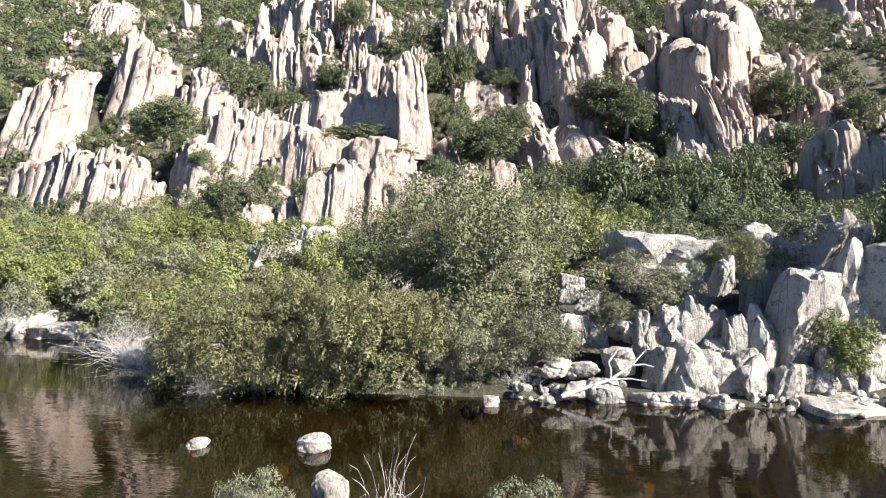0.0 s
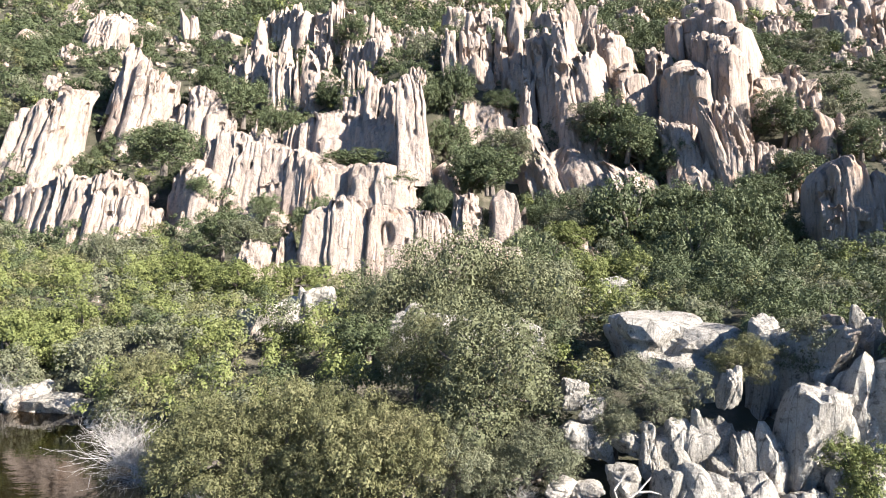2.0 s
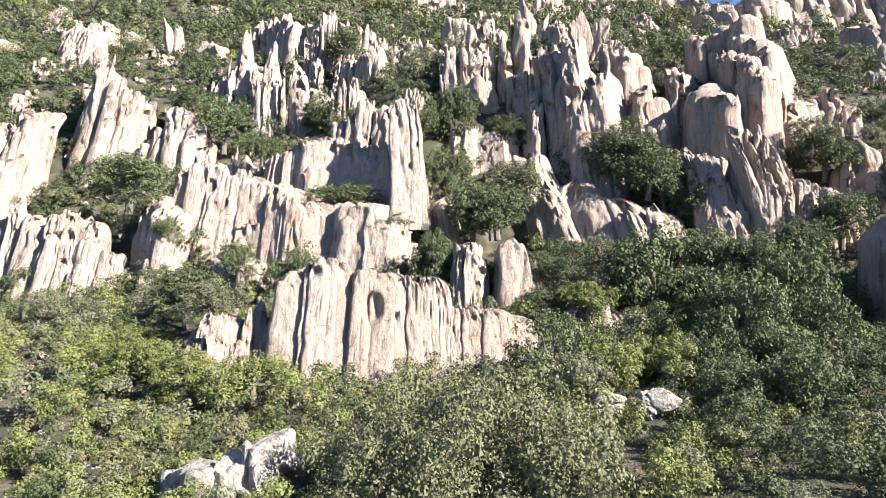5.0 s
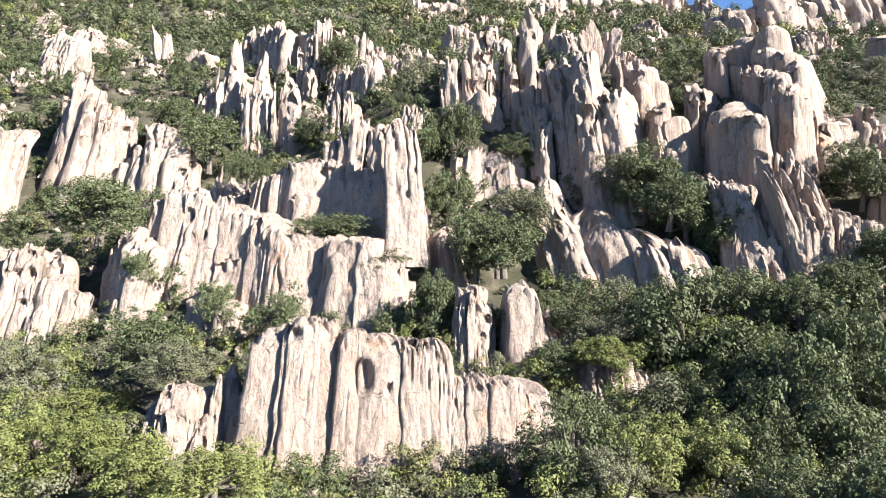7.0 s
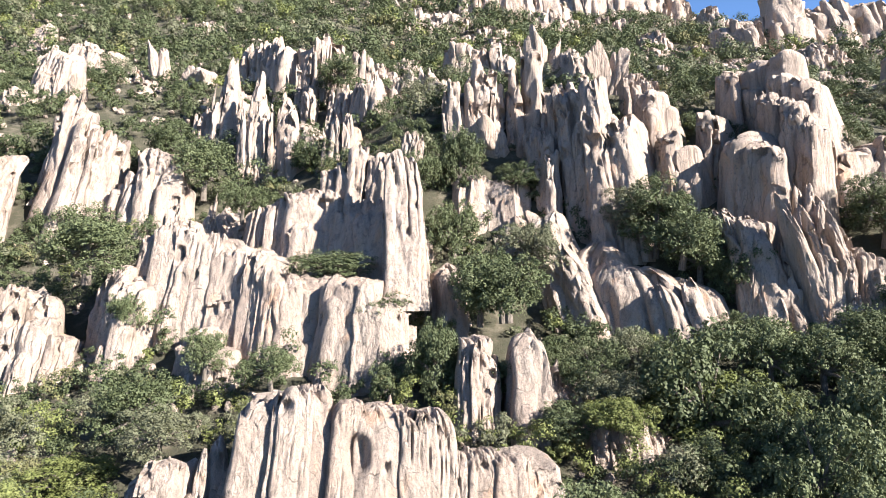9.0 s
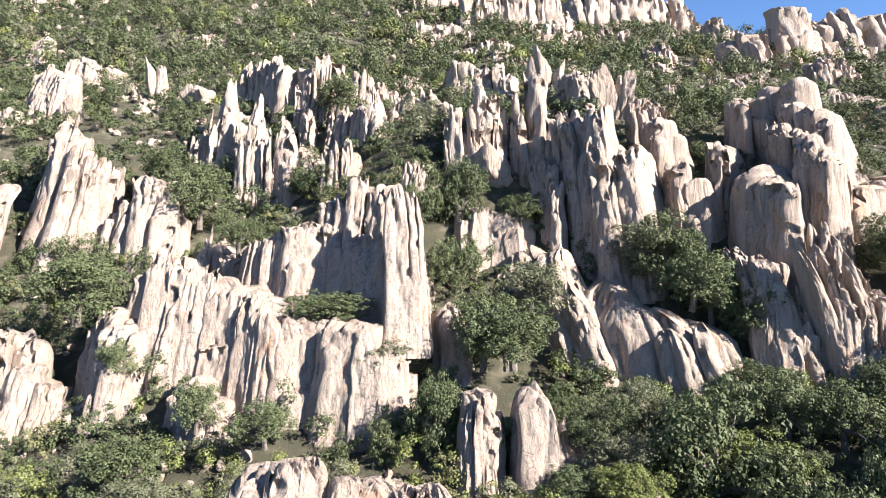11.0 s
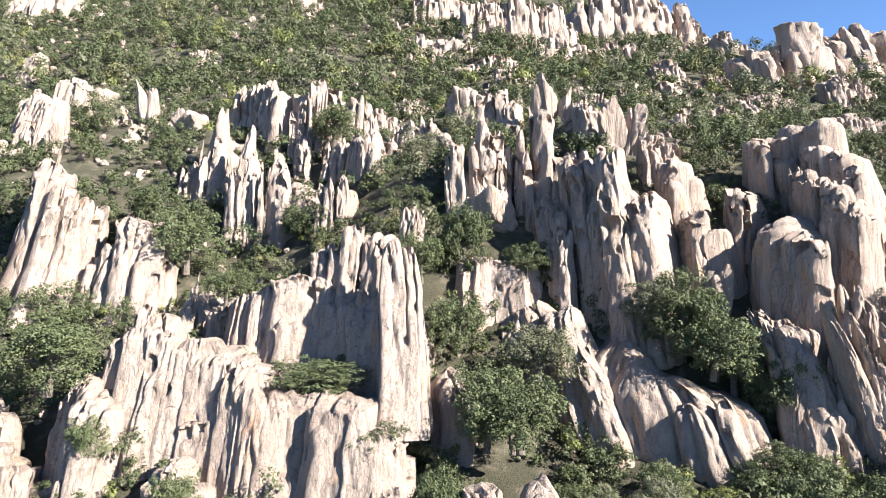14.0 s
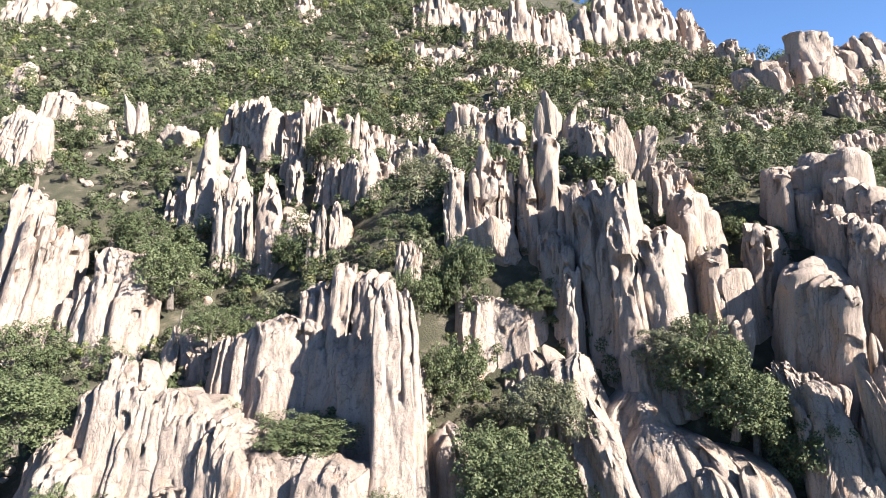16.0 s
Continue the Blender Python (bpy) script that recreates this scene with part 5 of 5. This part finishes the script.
def share(base, shady, near):
    """How often a kind grows: on the open slope, in the shady gully, on the low slope by the river."""
    def likes(x, y):
        if x > 14 and y < 106:
            return shady
        return near if y < 96 else base
    return likes


BANDS = (
    (26, 60, 1.8, 2.7, 600, 0.12),
    (60, 100, 2.15, 3.4, 480, 0.165),
    (100, 150, 2.2, 3.7, 290, 0.235),
    (150, 230, 3.4, 5.0, 250, 0.36),
    (230, 470, 5.2, 7.6, 150, 0.64),
)
scrub("oak_scrub", OAK, "dark green oak scrub covering the slope between crags", 101, share(0.72, 0.80, 0.18))
scrub("mastic_scrub", LENTISK, "yellow-green mastic scrub on the slope", 102, share(0.05, 0.10, 0.42))
scrub("grey_scrub", GREY, "grey-green shrubs between the rocks", 103, share(0.15, 0.08, 0.28))
scrub("heath_scrub", HEATH, "olive-brown heath scrub on the slope", 104, share(0.02, 0.03, 0.12))


# ---- by the water ----
def twig_mesh(name, seed, count, material, reach=0.6, thick=0.006, up=0.9):
    """A tangle of bare twigs from one foot, one metre high."""
    r = random.Random(seed)
    bm = bmesh.new()
    for _ in range(count):
        p = Vector((r.gauss(0, 0.10), r.gauss(0, 0.10), 0))
        d = Vector((r.gauss(0, reach), r.gauss(0, reach), up)).normalized()
        w = thick * r.uniform(0.7, 1.6)
        for i in range(6):
            step = r.uniform(0.10, 0.22)
            q = p + d * step
            limb(bm, p, q, w, w * 0.75, 3)
            p, w = q, w * 0.75
            d = (d + Vector((r.gauss(0, 0.5), r.gauss(0, 0.5), r.gauss(-0.05, 0.4)))).normalized()
    me = bpy.data.meshes.new(name)
    bm.to_mesh(me)
    bm.free()
    me.materials.append(material)
    return me


TWIGS = [twig_mesh("twigs", 7 + s, 150, DEAD, 0.75, 0.005) for s in range(2)]
SPRAY = twig_mesh("twigs", 17, 40, DEAD, 0.3, 0.008, 1.2)


def dead_bush(x, y, z, w, h, turn, me, label="bleached leafless bush at the water's edge"):
    ob = new("dead_bush", me)
    ob.matrix_basis = pose(x, y, z, 0, 0, turn) @ Matrix.Diagonal((w, w, h, 1))
    return tagged(ob, label, "bush", "dead bushes")


dead_bush(-14.2, 30.5, 0.3, 3.2, 2.6, 10, TWIGS[0])
dead_bush(-12.6, 28.9, 0.1, 2.9, 2.0, 80, TWIGS[1])
dead_bush(-15.8, 33.0, 0.4, 2.6, 2.4, 160, TWIGS[1])
dead_bush(-28.0, 43.0, 0.3, 3.0, 2.2, 40, TWIGS[0])
dead_bush(-9.2, 26.0, -0.1, 1.6, 1.4, 120, TWIGS[0])
dead_bush(3.0, 25.6, 0.2, 1.3, 1.2, 200, TWIGS[1])
dead_bush(12.0, 26.2, 1.6, 1.6, 1.6, 240, TWIGS[0], "bare twiggy shrub among bank boulders")
dead_bush(-0.9, 10.8, 0.4, 0.9, 2.3, 0, SPRAY, "bare pale twigs on the near bank")
dead_bush(-1.7, 10.9, 0.3, 0.9, 1.4, 90, SPRAY, "bare pale twigs on the near bank")
dead_bush(-3.2, 10.7, 0.2, 1.2, 2.0, 45, TWIGS[0], "grey twiggy shrub on the near bank")
dead_bush(1.2, 10.1, 0.3, 1.2, 1.7, 30, TWIGS[1], "grey twiggy shrub on the near bank")
# four oaks added beyond the right edge of view, to shade the bank blocks
tree("oak", 21.8, 24.4, 4.6, 7.0, 2.5)
tree("oak", 22.5, 29.0, 5.0, 6.5, 2.2)
tree("oak", 19.8, 25.6, 4.4, 6.5, 1.6)
tree("oak", 20.8, 27.6, 4.8, 7.6, 2.0)
tree("shore", -3.1, 10.6, 1.6, 2.1, 0.2)
tree("shore", 1.1, 10.2, 2.0, 2.2, 0.2)

# a bleached fallen branch on the stones
log = empty("fallen_branch", (5.5, 24.0, 0.6), "bleached fallen branch lying on the bank stones", "branch")
bm = bmesh.new()
chain = [Vector(p) for p in ((-1.2, 0, -0.35), (-0.2, 0.05, 0.0), (0.6, 0.1, 0.25), (1.4, 0.2, 0.75), (1.9, 0.3, 1.25))]
for i in range(4):
    limb(bm, chain[i], chain[i + 1], 0.085 - 0.015 * i, 0.07 - 0.015 * i, 7)
me = bpy.data.meshes.new("stem")
bm.to_mesh(me)
bm.free()
me.materials.append(DEAD)
child("stem", me, log, pose(0, 0, 0))
for a, b in (((0.6, 0.1, 0.25), (1.9, 0.0, 0.2)), ((0.6, 0.1, 0.25), (0.5, 0.0, 0.9)), ((-0.2, 0.05, 0), (0.8, -0.2, -0.2)), ((1.4, 0.2, 0.75), (2.2, 0.1, 0.7)), ((0.5, 0, 0.9), (0.9, 0.1, 1.4))):
    bm = bmesh.new()
    mid = (Vector(a) + Vector(b)) * 0.5 + Vector((0.05, 0, 0.06))
    limb(bm, a, mid, 0.045, 0.032, 6)
    limb(bm, mid, b, 0.032, 0.014, 6)
    me = bpy.data.meshes.new("twig")
    bm.to_mesh(me)
    bm.free()
    me.materials.append(DEAD)
    child("twig", me, log, pose(0, 0, 0))

# stones along the waterline and on the river bed, more than one could count
def rubble(name, spots, material, label, seed):
    r = np.random.default_rng(seed)
    bm = bmesh.new()
    bmesh.ops.create_icosphere(bm, subdivisions=2, radius=0.5)
    bm.verts.ensure_lookup_table()
    ball = np.array([v.co[:] for v in bm.verts])
    tri = np.array([[v.index for v in f.verts] for f in bm.faces])
    bm.free()
    verts, faces = [], []
    for i, (x, y, z, w) in enumerate(spots):
        p = ball * (1 + 0.5 * lattice_noise(ball * 2.4 + r.uniform(-9, 9, 3), seed + i))[:, None]
        p = p * np.array([r.uniform(0.7, 1.4), 1, r.uniform(0.5, 1.0)]) @ np.linalg.qr(r.normal(size=(3, 3)))[0]
        verts.append(p * w + np.array([x, y, z]))
        faces.append(tri + i * len(ball))
    me = mesh_from(name, np.concatenate(verts).tolist(), np.concatenate(faces).tolist(), material)
    tagged(new(name, me), label, "stones", kind="stuff")


r = random.Random(77)
spots = []
for _ in range(150):
    x = r.uniform(2.5, 17)
    y = float(shore(x)) + r.gauss(0.15, 0.45)
    spots.append((x, y, ground_z(x, y) + 0.03, r.uniform(0.10, 0.42)))
for _ in range(40):
    x = r.uniform(-27, -19)
    y = float(shore(x)) + r.gauss(0.2, 0.3)
    spots.append((x, y, ground_z(x, y), r.uniform(0.15, 0.5)))
rubble("bank_stones", spots, BANK, "loose whitish stones along the waterline", 5)
spots = []
for _ in range(36):
    x, y = r.uniform(-14, 16), r.uniform(13, 24)
    spots.append((x, y, ground_z(x, y) + 0.05, r.uniform(0.15, 0.8)))
rubble("river_bed_stones", spots, RUSTY, "rust-coloured stones under the brown water", 6)

# small broken rock between the crags
spots = []
for _ in range(2600):
    y = r.uniform(62, 420)
    x = r.uniform(-1, 1) * 0.68 * y
    if TAKEN.get((int(x // 1), int(y // 1))):
        continue
    w = r.uniform(0.35, 1.0) * (0.5 + y / 130)
    spots.append((x, y, ground_z(x, y) + 0.25 * w, w))
rubble("hill_stones", spots, ROCK, "broken pale granite scattered through the scrub", 8)
